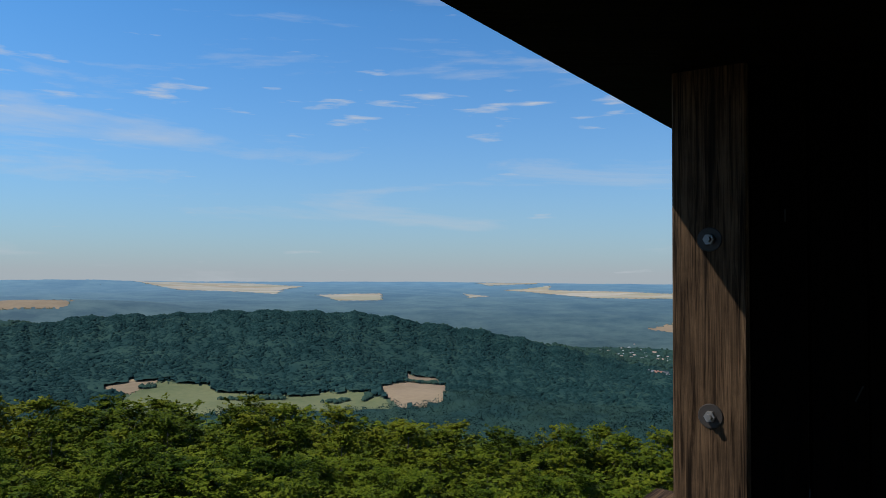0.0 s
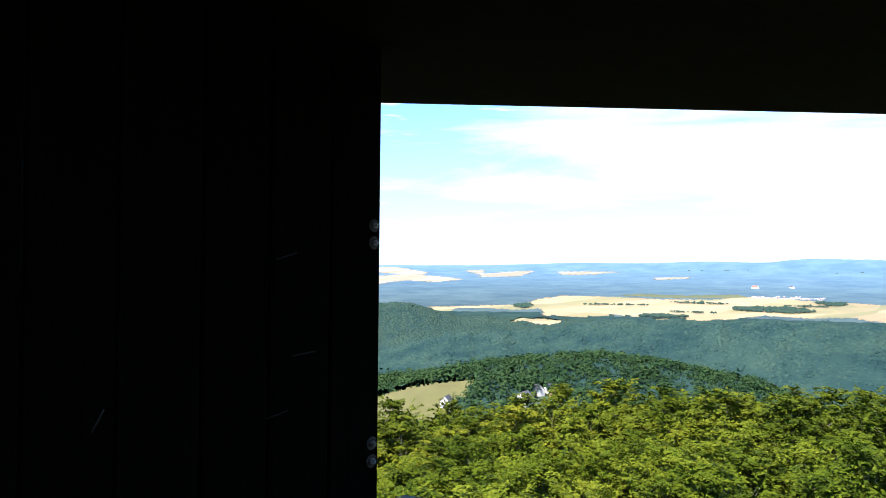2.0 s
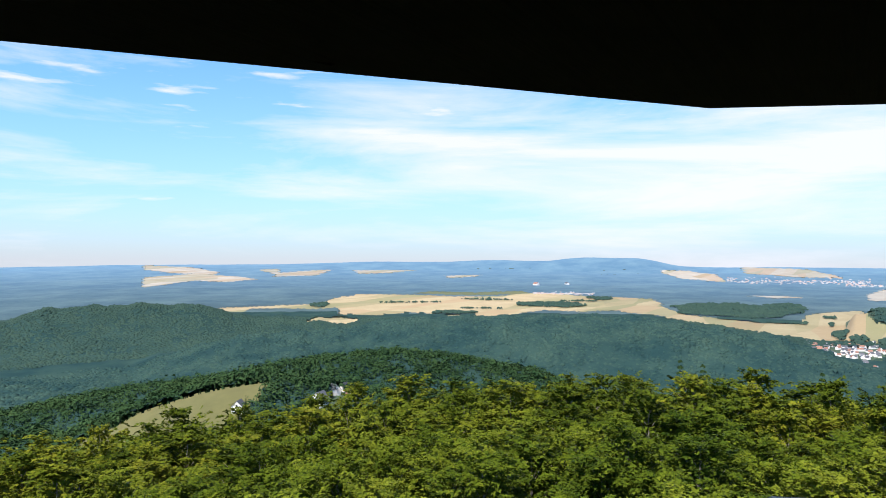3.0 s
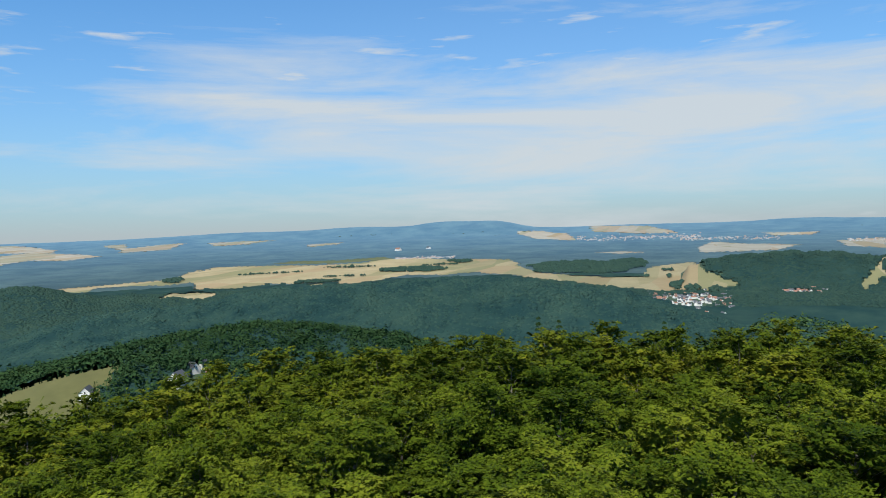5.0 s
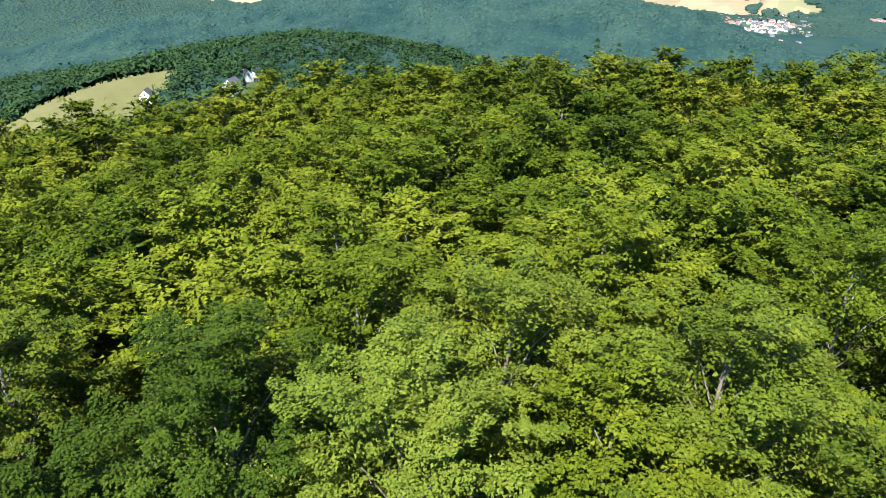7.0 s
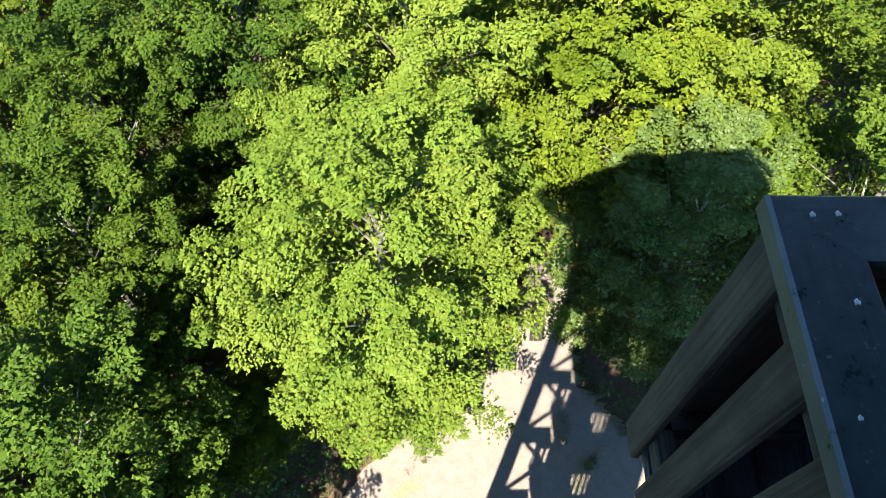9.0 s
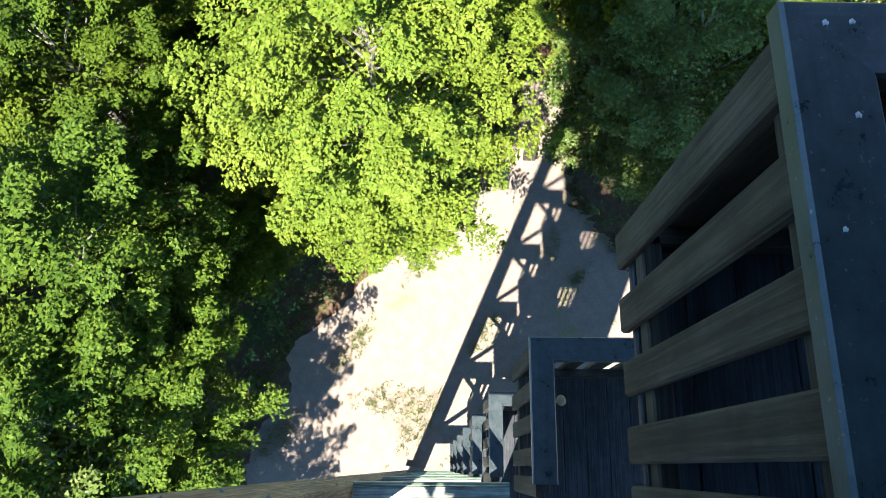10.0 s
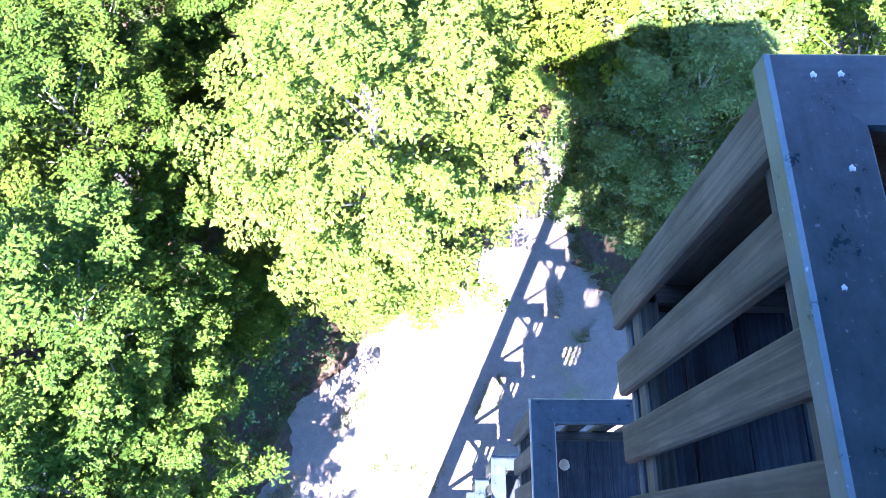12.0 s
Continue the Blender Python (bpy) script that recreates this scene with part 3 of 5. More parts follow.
# the hillside meadow: bearing and distance of its corners
MEADOW_PLAN = [(33, 372), (36.8, 374), (41, 374), (46.4, 372), (46.2, 358), (45.0, 344), (44.0, 336), (42.4, 329), (40.5, 316), (36, 292), (33, 282)]
VILLAGES = [(69.3, 2700, 2.4, 60, 110), (89.6, 1370, 3.0, 120, 120), (97.2, 1500, 1.6, 40, 26), (15.5, 1800, 3.4, 90, 84),
            (18.6, 1100, 1.2, 40, 24), (86, 3750, 4.6, 170, 260), (92.5, 3500, 3.4, 130, 160), (101.5, 3300, 1.4, 90, 60)]
LOTS = [(44.0, 334, 0.6, 22), (50.4, 338, 0.7, 24), (51.9, 344, 0.9, 28)]
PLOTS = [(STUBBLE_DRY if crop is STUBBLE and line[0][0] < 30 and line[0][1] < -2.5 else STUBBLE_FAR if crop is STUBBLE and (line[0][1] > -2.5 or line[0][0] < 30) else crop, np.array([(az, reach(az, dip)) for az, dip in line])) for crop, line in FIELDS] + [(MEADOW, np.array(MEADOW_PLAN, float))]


def within(az, r, plan, grow=0.0):
    """True inside a plan of bearings and distances, its border a little uneven."""
    az = az + 0.10 * np.sin(r / 19 + az * 7) + 0.05 * np.sin(r / 7.3)
    r = r * (1 + 0.004 * np.sin(az * 11) + 0.003 * np.sin(az * 27 + 1))
    mid = plan.mean(0)
    q = mid + (plan - mid) * (1 + grow)
    hit = np.zeros(np.shape(az), bool)
    for (a0, r0), (a1, r1) in zip(q, np.roll(q, -1, 0)):
        if a0 == a1:
            continue
        cross = (az >= min(a0, a1)) & (az < max(a0, a1)) & (r < r0 + (az - a0) * (r1 - r0) / (a1 - a0))
        hit ^= cross
    return hit


def inside(az, r, margin=0.0):
    """True where a field or a village keeps the woods away."""
    hit = np.zeros(np.shape(az), bool)
    for crop, plan in PLOTS:
        hit |= within(az, r, plan, margin)
    for b, d, w, h in LOTS:
        hit |= np.hypot((az - b) / w, (r - d) / h) < 1
    for b, d, w, h, n in VILLAGES:
        if d < 1600:
            hit |= np.hypot((az - b) / w, (r - d) / h) < 0.7
    return hit


def ragged(t, k):
    return 1 + 0.10 * np.sin(2 * t + k) + 0.09 * np.sin(3 * t + 2.1 * k) + 0.07 * np.sin(5 * t + 0.7 * k) + 0.04 * np.sin(11 * t + k)


def field(crop, plan):
    lo, hi = plan.min(0) - (0.3, 8), plan.max(0) + (0.3, 8)
    na, nr = int(np.clip((hi[0] - lo[0]) / 0.06, 30, 200)), int(np.clip((hi[1] - lo[1]) / 7.0, 20, 80))
    azs, rs = np.linspace(lo[0], hi[0], na), np.linspace(lo[1], hi[1], nr)
    rr, aa = np.meshgrid(rs, azs, indexing="ij")
    x, y = around(aa, rr)
    v = np.stack([x, y, land(x, y) + 1.0 + rr * 0.0003], -1).reshape(-1, 3)
    i, j = np.meshgrid(np.arange(nr - 1), np.arange(na - 1), indexing="ij")
    a = (i * na + j).ravel()
    f = np.stack([a, a + 1, a + na + 1, a + na], -1)[within((aa[:-1, :-1] + aa[1:, 1:]) / 2, (rr[:-1, :-1] + rr[1:, 1:]) / 2, plan).ravel()]
    used, f = np.unique(f, return_inverse=True)
    name = {STUBBLE: "stubble_field", STUBBLE_DRY: "stubble_field", STUBBLE_FAR: "stubble_field", PASTURE: "pasture", MEADOW: "meadow"}[crop]
    ob = new(name, array_mesh(name, v[used], f.reshape(-1, 4)[:, ::-1], crop, True))
    say = {STUBBLE_DRY: "brown harvested field in the valley below the hill", STUBBLE_FAR: "pale hazy stubble field far off among woods", STUBBLE: "pale harvested stubble field between dark woods", PASTURE: "dull green pasture in the valley",
           MEADOW: "dry yellow-green hillside meadow below the wood"}[crop]
    return tagged(ob, say, "field", "fields of the lowland")


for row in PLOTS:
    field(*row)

# ---- the tower ----
FWD = Vector((math.sin(radians(66)), math.cos(radians(66)), 0))
SIDE = Vector((math.sin(radians(156)), math.cos(radians(156)), 0))
ORIGIN = Vector((1.84, 0.72, 0))
RAIL_TOP = EYE - 0.95
DECK = RAIL_TOP - 1.05
EAVE = EYE + 0.12
STOREY = 2.86


def spot(right, ahead, z):
    """A place in the plan of the stair bay."""
    p = ORIGIN + SIDE * right + FWD * ahead
    return Vector((p.x, p.y, z))


def board(name, p0, p1, wide, thick, mat, parent=None, up=(0, 0, 1), label="", worn=0.006, end0=0.0, end1=0.0):
    """A sawn board or beam from p0 to p1 with eased edges; its length lies on its own x axis. end0, end1 shear the ends (mitres)."""
    p0, p1 = Vector(p0), Vector(p1)
    x = (p1 - p0).normalized()
    z = Vector(up) - x * Vector(up).dot(x)
    z = z.normalized() if z.length > 1e-4 else x.orthogonal().normalized()
    y = z.cross(x)
    m = Matrix((x, y, z)).transposed().to_4x4()
    m.translation = p0
    ln = (p1 - p0).length
    w, t, b = wide / 2, thick / 2, min(worn, thick / 4)
    prof = [(-w, -t + b), (-w, t - b), (-w + b, t), (w - b, t), (w, t - b), (w, -t + b), (w - b, -t), (-w + b, -t)]
    bm = bmesh.new()
    rows = []
    for px, sh in ((0.0, end0), (ln, end1)):
        rows.append([bm.verts.new((px + sh * py / w, py, pz)) for py, pz in prof])
    for k in range(8):
        bm.faces.new((rows[0][k], rows[0][(k + 1) % 8], rows[1][(k + 1) % 8], rows[1][k]))
    bm.faces.new(rows[0])
    bm.faces.new(rows[1][::-1])
    bmesh.ops.recalc_face_normals(bm, faces=bm.faces)
    ob = part(name, bm, mat, parent, label)
    ob.matrix_world = m
    return ob


def thing(name, label, category, group="", kind="", at=(0, 0, 0)):
    e = new(name)
    e.location = at
    e.empty_display_size = 0.2
    bpy.context.view_layer.update()
    return tagged(e, label, category, group, kind)


def adopt(ob, parent):
    """Puts a built part under its thing without moving it."""
    ob.parent = parent
    ob.matrix_parent_inverse = parent.matrix_world.inverted()
    return ob


def put(name, p0, p1, wide, thick, mat, parent, **kw):
    ob = board(name, p0, p1, wide, thick, mat, None, **kw)
    return adopt(ob, parent)


def bay(level):
    """One stair landing that juts from the tower, with its slatted balustrade."""
    zr = RAIL_TOP - level * STOREY
    zd = zr - 1.05
    x0, y0, y1, x1 = 0.497, -0.085, 0.66, 1.80
    t = thing("stair_landing", "weathered grey timber stair landing with a slatted balustrade", "landing", "stacked landings", at=spot(x0, y0, zd))
    rw = 0.128
    h = rw / 2
    # handrail, mitred at the corner
    put("handrail", spot(x0 + h, y0, zr - 0.025), spot(x0 + h, y1 - h, zr - 0.025), rw, 0.05, RAIL_WOOD, t, end1=h)
    put("handrail", spot(x0 + h, y1 - h, zr - 0.025), spot(x1, y1 - h, zr - 0.025), rw, 0.05, RAIL_WOOD, t, end0=-h)
    for a, wide in ((0.592, 0.106), (0.405, 0.098), (0.228, 0.094), (0.052, 0.096), (-0.10, 0.10)):
        put("slat", spot(x0 + 0.034, a, zr - 0.05), spot(x0 + 0.034, a, zd - 0.035), wide, 0.028, SLAT_WOOD, t, up=tuple(SIDE))
    for k in range(7):
        a = x0 + 0.20 + k * 0.177
        put("slat", spot(a, y1 - 0.03, zr - 0.05), spot(a, y1 - 0.03, zd - 0.035), 0.10 if level else 0.168, 0.028, SLAT_WOOD, t, up=tuple(FWD))
    for z in (zr - 0.12, zd + 0.10):
        put("rail_batten", spot(x0 + 0.072, y0 - 0.04, z), spot(x0 + 0.072, y1 - 0.05, z), 0.055, 0.07, SLAT_WOOD, t)
        put("rail_batten", spot(x0 + 0.05, y1 - 0.072, z), spot(x1, y1 - 0.072, z), 0.055, 0.07, SLAT_WOOD, t)
    for k in range(9):
        a = x0 + 0.055 + k * 0.148
        put("floor_plank", spot(a + 0.07, y0 - 0.5, zd - 0.02), spot(a + 0.07, y1 - 0.05, zd - 0.02), 0.145, 0.036, PLANK_WOOD, t)
    put("floor_joist", spot(x0 + 0.1, y1 - 0.16, zd - 0.1), spot(x1, y1 - 0.16, zd - 0.1), 0.08, 0.12, LEG_WOOD, t)
    put("floor_joist", spot(x0 + 0.1, y0 - 0.30, zd - 0.1), spot(x1, y0 - 0.30, zd - 0.1), 0.08, 0.12, LEG_WOOD, t)
    return t


for level in range(8):
    bay(level)


def deck_edge(level):
    """The edge of one storey's floor between the leg and the landing."""
    zd = DECK - level * STOREY
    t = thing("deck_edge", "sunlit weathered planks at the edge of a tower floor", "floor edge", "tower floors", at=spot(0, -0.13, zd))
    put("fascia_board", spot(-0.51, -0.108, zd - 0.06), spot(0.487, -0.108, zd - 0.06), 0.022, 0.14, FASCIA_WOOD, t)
    put("floor_plank", spot(-0.51, -0.167, zd - 0.03), spot(0.487, -0.167, zd - 0.03), 0.092, 0.04, SUNLIT_WOOD if level else PLANK_WOOD, t)
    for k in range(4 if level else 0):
        put("floor_plank", spot(-0.51, -0.28 - k * 0.105, zd - 0.03), spot(0.487, -0.28 - k * 0.105, zd - 0.03), 0.098, 0.04, SUNLIT_WOOD, t)
    return t


for level in range(8):
    deck_edge(level)

# railing in front of the lens
front = thing("front_railing", "grey weathered timber railing with a cracked handrail", "railing", at=spot(0, -0.1, DECK))
put("handrail", spot(-0.92, -0.100, RAIL_TOP - 0.03), spot(0.487, -0.100, RAIL_TOP - 0.03), 0.030, 0.05, WORN_RAIL, front)
put("handrail", spot(-0.92, -0.1625, RAIL_TOP - 0.025), spot(0.487, -0.1625, RAIL_TOP - 0.025), 0.088, 0.05, WORN_RAIL, front)
put("rail_post", spot(-0.86, -0.19, DECK), spot(-0.86, -0.19, RAIL_TOP - 0.05), 0.06, 0.06, SLAT_WOOD, front, up=tuple(FWD))


def hex_bolt(at, out, parent, size=0.022):
    """A washer with a hexagon nut and thread end."""
    out = Vector(out).normalized()
    m = out.to_track_quat("Z", "Y").to_matrix().to_4x4()
    m.translation = Vector(at)
    for nm, sides, r, z0, z1, mat in (("washer", 20, size * 1.55, 0, size * 0.16, RUST), ("nut", 6, size * 0.72, size * 0.16, size * 0.75, STEEL),
                                      ("bolt_end", 10, size * 0.36, size * 0.75, size * 1.25, STEEL)):
        bm = bmesh.new()
        a = [bm.verts.new((math.cos(2 * math.pi * k / sides) * r, math.sin(2 * math.pi * k / sides) * r, z0)) for k in range(sides)]
        b = [bm.verts.new((v.co.x * 0.94, v.co.y * 0.94, z1)) for v in a]
        for k in range(sides):
            bm.faces.new((a[k], a[(k + 1) % sides], b[(k + 1) % sides], b[k]))
        bm.faces.new(b)
        bm.faces.new(a[::-1])
        ob = part(nm, bm, mat)
        ob.matrix_world = m
        adopt(ob, parent)
        if nm == "washer":
            parent = ob


# pale bird spots and small screws on the corner of the top landing rail
for right, ahead, size in ((0.632, 0.40, 0.010), (0.646, 0.385, 0.008), (0.585, 0.47, 0.005), (0.56, 0.62, 0.005), (0.60, 0.622, 0.005), (0.71, 0.62, 0.005), (0.54, 0.30, 0.004)):
    bm = bmesh.new()
    bmesh.ops.create_icosphere(bm, subdivisions=2, radius=size)
    for v in bm.verts:
        v.co.z *= 0.3
        v.co.x *= 1 + 0.4 * math.sin(5 * v.co.y / size)
    ob = part("bird_spot", bm, CHALK)
    ob.location = spot(right, ahead, RAIL_TOP)
    tagged(ob, "pale dried bird dropping on the handrail", "dropping", "spots on the handrail")

# the leg below the rail, with its bolts and braces
leg = thing("tower_leg", "bolted squared timber leg of the tower on a concrete foot", "tower leg", at=spot(-0.64, -0.23, 0))
LEG_OUT = (FWD * 0.988 + SIDE * 0.152).normalized()
LEG_ALONG = (SIDE * 0.988 - FWD * 0.152).normalized()


def on_leg(along, back, z):
    """A place against the middle of the leg's front face."""
    p = spot(-0.64, -0.099, z) + LEG_ALONG * along - LEG_OUT * back
    return p


put("leg_beam", on_leg(0.0655, 0.13, 0.25), on_leg(0.0655, 0.13, RAIL_TOP - 0.08), 0.129, 0.26, LEG_WOOD, leg, up=tuple(LEG_OUT))
put("leg_beam", on_leg(-0.0665, 0.128, 0.25), on_leg(-0.0665, 0.128, RAIL_TOP - 0.08), 0.127, 0.25, LEG_WOOD, leg, up=tuple(LEG_OUT))
# back beam, hidden from view, widened to thicken the leg's cast shadow
put("leg_beam", on_leg(0.06, 0.36, 0.25), on_leg(0.06, 0.36, DECK - 0.1), 0.36, 0.19, LEG_WOOD, leg, up=tuple(LEG_OUT))
put("concrete_foot", on_leg(0, 0.14, -0.2), on_leg(0, 0.14, 0.30), 0.5, 0.5, CONCRETE, leg, up=tuple(LEG_OUT))
for level in range(8):
    z = DECK - level * STOREY
    for dx in (0.08, -0.06):
        for dz in (0.42, -0.05, -0.62):
            hex_bolt(on_leg(dx, 0.002 if dx > 0 else 0.005, z + dz + (0.06 if dx < 0 else 0)), LEG_OUT, leg, 0.012)
    if level:
        put("brace", spot(-0.52, -0.30, z + 0.05), spot(0.56, -0.30, z + STOREY * 0.5), 0.10, 0.10, LEG_WOOD, leg)
        put("brace", spot(-0.52, -0.30, z + STOREY - 0.15), spot(0.56, -0.30, z + STOREY * 0.5), 0.10, 0.10, LEG_WOOD, leg)
second = thing("tower_leg", "squared timber leg of the tower beside the landings", "tower leg", at=spot(0.62, -0.30, 0))
put("leg_beam", spot(0.66, -0.62, 0.0), spot(0.66, -0.62, DECK - 0.1), 0.24, 0.24, LEG_WOOD, second, up=tuple(FWD))


def core_wall():
    """Unseen boarded wall behind the landings, added to cast the tower's broad shadow."""
    t = thing("shadow_wall", "unseen boarded timber wall added to cast the tower's shadow", "wall", kind="structure", at=spot(1.3, -1.2, 0))
    for k in range(17):
        a = 0.75 + k * 0.17
        if k >= 7:
            put("wall_board", spot(a, -1.2, 0), spot(a, -1.2, DECK - 0.15), 0.168, 0.04, LEG_WOOD, t, up=tuple(FWD))
            continue
        # open slats added to let dashes of sun through at each storey
        for level in range(1, 9):
            z = DECK - level * STOREY
            top = DECK - 0.15 if level == 1 else z + STOREY + 1.3
            put("wall_board", spot(a, -1.2, max(z + 2.2, 0)), spot(a, -1.2, top), 0.168, 0.04, LEG_WOOD, t, up=tuple(FWD))
            if z + 1.3 > 0:
                put("stair_slat", spot(a, -1.2, z + 1.3), spot(a, -1.2, z + 2.2), 0.118, 0.03, SLAT_WOOD, t, up=tuple(FWD))
    return t


core_wall()

# the floor of the cabin
deck = thing("platform_deck", "dark weathered plank floor of the viewing platform", "floor", kind="structure", at=spot(-0.4, -1.6, DECK))
for k in range(19):
    ahead = -0.27 - k * 0.145
    left = -1.38 + (-1.1 - ahead) * 0.554 if ahead < -1.1 else -0.94 - (-0.22 - ahead) * 0.34
    put("floor_board", spot(left, ahead, DECK - 0.02), spot(1.80, ahead, DECK - 0.02), 0.139, 0.04, PLANK_WOOD, deck)

# post with bolts
P_LEFT, P_RIGHT = Vector((0.222, 1.513, 0)), Vector((0.363, 1.410, 0))
ALONG = (P_RIGHT - P_LEFT).normalized()
OUT = Vector((ALONG.y, -ALONG.x, 0))  # towards the room
mid = (P_LEFT + P_RIGHT) / 2 - OUT * 0.085
post = thing("corner_post", "brown weathered timber post with steel bolts, half in sun", "post", at=(mid.x, mid.y, DECK))
put("post_beam", (mid.x, mid.y, DECK), (mid.x, mid.y, EAVE + 0.1), 0.1745, 0.17, POST_WOOD, post, up=tuple(OUT), worn=0.005)
face = (P_LEFT + P_RIGHT) / 2
for z in (23.291, 23.708):
    hex_bolt((face.x + 0.002, face.y - 0.001, z), OUT, post, 0.019)

# dark panel between the post and the front opening
W_EDGE = Vector((1.286, 1.489, 0))
p_in = P_RIGHT - OUT * 0.012
wall_dir = (W_EDGE - p_in).normalized()
wall_out = Vector((wall_dir.y, -wall_dir.x, 0))
panel = thing("wall_panel", "plank wall panel, painted dark for shade, with scratched marks", "wall", kind="structure", at=(p_in.x, p_in.y, DECK))
span = (W_EDGE - p_in).length
boards = 6
for k in range(boards):
    w = span / boards
    c = p_in + wall_dir * (w * (k + 0.5)) - wall_out * (0.03 + 0.004 * (k % 2))
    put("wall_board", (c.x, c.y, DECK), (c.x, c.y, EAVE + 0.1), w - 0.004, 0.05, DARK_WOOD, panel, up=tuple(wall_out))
for z in (23.70, 23.66, 23.20, 23.16):
    c = W_EDGE - wall_dir * 0.035 + wall_out * 0.002
    hex_bolt((c.x, c.y, z), wall_out, panel, 0.010)

# pale scratched marks and a smudged ring on the panel
def scratches():
    for along, z, ln, tilt in ((0.14, 23.08, 0.05, 0.1), (0.16, 23.04, 0.03, -0.1), (0.26, 23.33, 0.04, 0.5),
                                              (0.60, 23.30, 0.05, 1.4), (0.62, 23.62, 0.05, 1.3), (0.66, 23.42, 0.06, 1.5), (0.09, 23.75, 0.03, 0.0)):
        c = p_in + wall_dir * along + wall_out * 0.0005
        d = wall_dir * math.sin(tilt) + Vector((0, 0, math.cos(tilt)))
        a = Vector((c.x, c.y, z))
        put("scratch", a, a + d * ln, 0.003, 0.003, SCRATCH, panel, up=tuple(wall_out), worn=0.0005)
    for k in range(9):
        t0, t1 = k * 0.5, k * 0.5 + 0.38
        c = p_in + wall_dir * 0.17 + wall_out * 0.0005
        ring = [Vector((c.x, c.y, 22.90)) + wall_dir * math.cos(t) * 0.045 + Vector((0, 0, math.sin(t) * 0.06)) for t in (t0, t1)]
        put("scratch", ring[0], ring[1], 0.004, 0.003, SCRATCH, panel, up=tuple(wall_out), worn=0.0005)


scratches()

# left railing
left_rail = thing("left_railing", "brown timber railing beside the post", "railing", at=(0.1, 1.9, DECK))
LEFT_DIR = Vector((math.sin(radians(37.4)), math.cos(radians(37.4)), 0))
put("handrail", (0.30, 1.665, RAIL_TOP - 0.025), (-1.04, -0.08, RAIL_TOP - 0.025), 0.15, 0.05, POST_WOOD, left_rail)
for k in range(8):
    q = Vector((0.24, 1.59, 0)).lerp(Vector((-1.04, -0.08, 0)), (k + 0.5) / 8)
    put("slat", (q.x, q.y, RAIL_TOP - 0.05), (q.x, q.y, DECK - 0.1), 0.105, 0.028, SLAT_WOOD, left_rail, up=tuple(ALONG))


# roof over the cabin: eaves, soffit and pitched boards
def build_roof():
    k = Vector((3.07, 0.747, 0))
    d2 = Vector((math.sin(radians(158)), math.cos(radians(158)), 0))
    corner = Vector((0.858, 2.629, 0)) + Vector((math.sin(radians(307.4)), math.cos(radians(307.4)), 0)) * 0.06
    low = Vector((0.858, 2.629, 0)) - LEFT_DIR * 3.9 - Vector((math.sin(radians(307.4)), math.cos(radians(307.4)), 0)) * 0.03
    right = k + d2 * 2.4
    far = right - LEFT_DIR * 3.0
    pts = [corner, k, right, far, low]
    bm = bmesh.new()
    lo = [bm.verts.new((p.x, p.y, EAVE)) for p in pts]
    hi = [bm.verts.new((p.x, p.y, EAVE + 0.16)) for p in pts]
    c = sum(pts, Vector()) / len(pts)
    tip = bm.verts.new((c.x, c.y, EAVE + 1.3))
    bm.faces.new(lo)
    for a in range(len(pts)):
        b = (a + 1) % len(pts)
        bm.faces.new((lo[a], lo[b], hi[b], hi[a]))
        bm.faces.new((hi[a], hi[b], tip))
    bmesh.ops.recalc_face_normals(bm, faces=bm.faces)
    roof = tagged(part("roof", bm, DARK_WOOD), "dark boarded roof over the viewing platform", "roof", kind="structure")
    # a splintered notch hangs from the front eave
    n = Vector((2.084, 1.475, 0))
    e = (k - n).normalized()
    bm = bmesh.new()
    v = [bm.verts.new(p) for p in ((n - e * 0.05).to_3d() + Vector((0, 0, EAVE)), n + Vector((0, 0, EAVE - 0.006)),
                                   n + e * 0.012 + Vector((0, 0, EAVE + 0.001)), n - OUT * -0.02 + Vector((0, 0, EAVE + 0.01)))]
    for t in ((0, 1, 2), (0, 3, 1), (1, 3, 2), (0, 2, 3)):
        bm.faces.new([v[i] for i in t])
    adopt(part("splinter", bm, DARK_WOOD), roof)
    # unseen closed sides behind the lens, added to keep light out
    back = thing("unseen_wall_back", "unseen dark boarded walls added behind the platform to darken the cabin", "wall", kind="structure", at=(low.x, low.y, DECK))
    ring = [low + LEFT_DIR * 0.9 + ALONG * 0.25, low + LEFT_DIR * 0.25 + ALONG * 0.3, far + LEFT_DIR * 0.3, right - LEFT_DIR * 0.9, Vector(spot(1.80, -0.25, 0))]
    for a, b in zip(ring, ring[1:]):
        a, b = Vector((a.x, a.y, 0)), Vector((b.x, b.y, 0))
        ln = (b - a).length
        count = max(1, int(ln / 0.2))
        side = (b - a).cross(Vector((0, 0, 1))).normalized()
        for i in range(count):
            c = a.lerp(b, (i + 0.5) / count)
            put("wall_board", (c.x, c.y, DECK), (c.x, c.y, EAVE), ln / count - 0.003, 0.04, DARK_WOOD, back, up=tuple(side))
    return roof


build_roof()

# ---- trees ----
def blades(p, n, d, ln, broad):
    """One three-cornered leaf at each place p, facing n, pointing along d."""
    d = d - n * (d * n).sum(1)[:, None]
    d /= np.linalg.norm(d, axis=1)[:, None]
    s = np.cross(n, d)
    v = np.stack([p - d * ln * 0.5 + s * ln * broad, p + d * ln * 0.5, p - d * ln * 0.5 - s * ln * broad], 1)
    return v.reshape(-1, 3)


def unit(v):
    return v / np.linalg.norm(v, axis=1)[:, None]


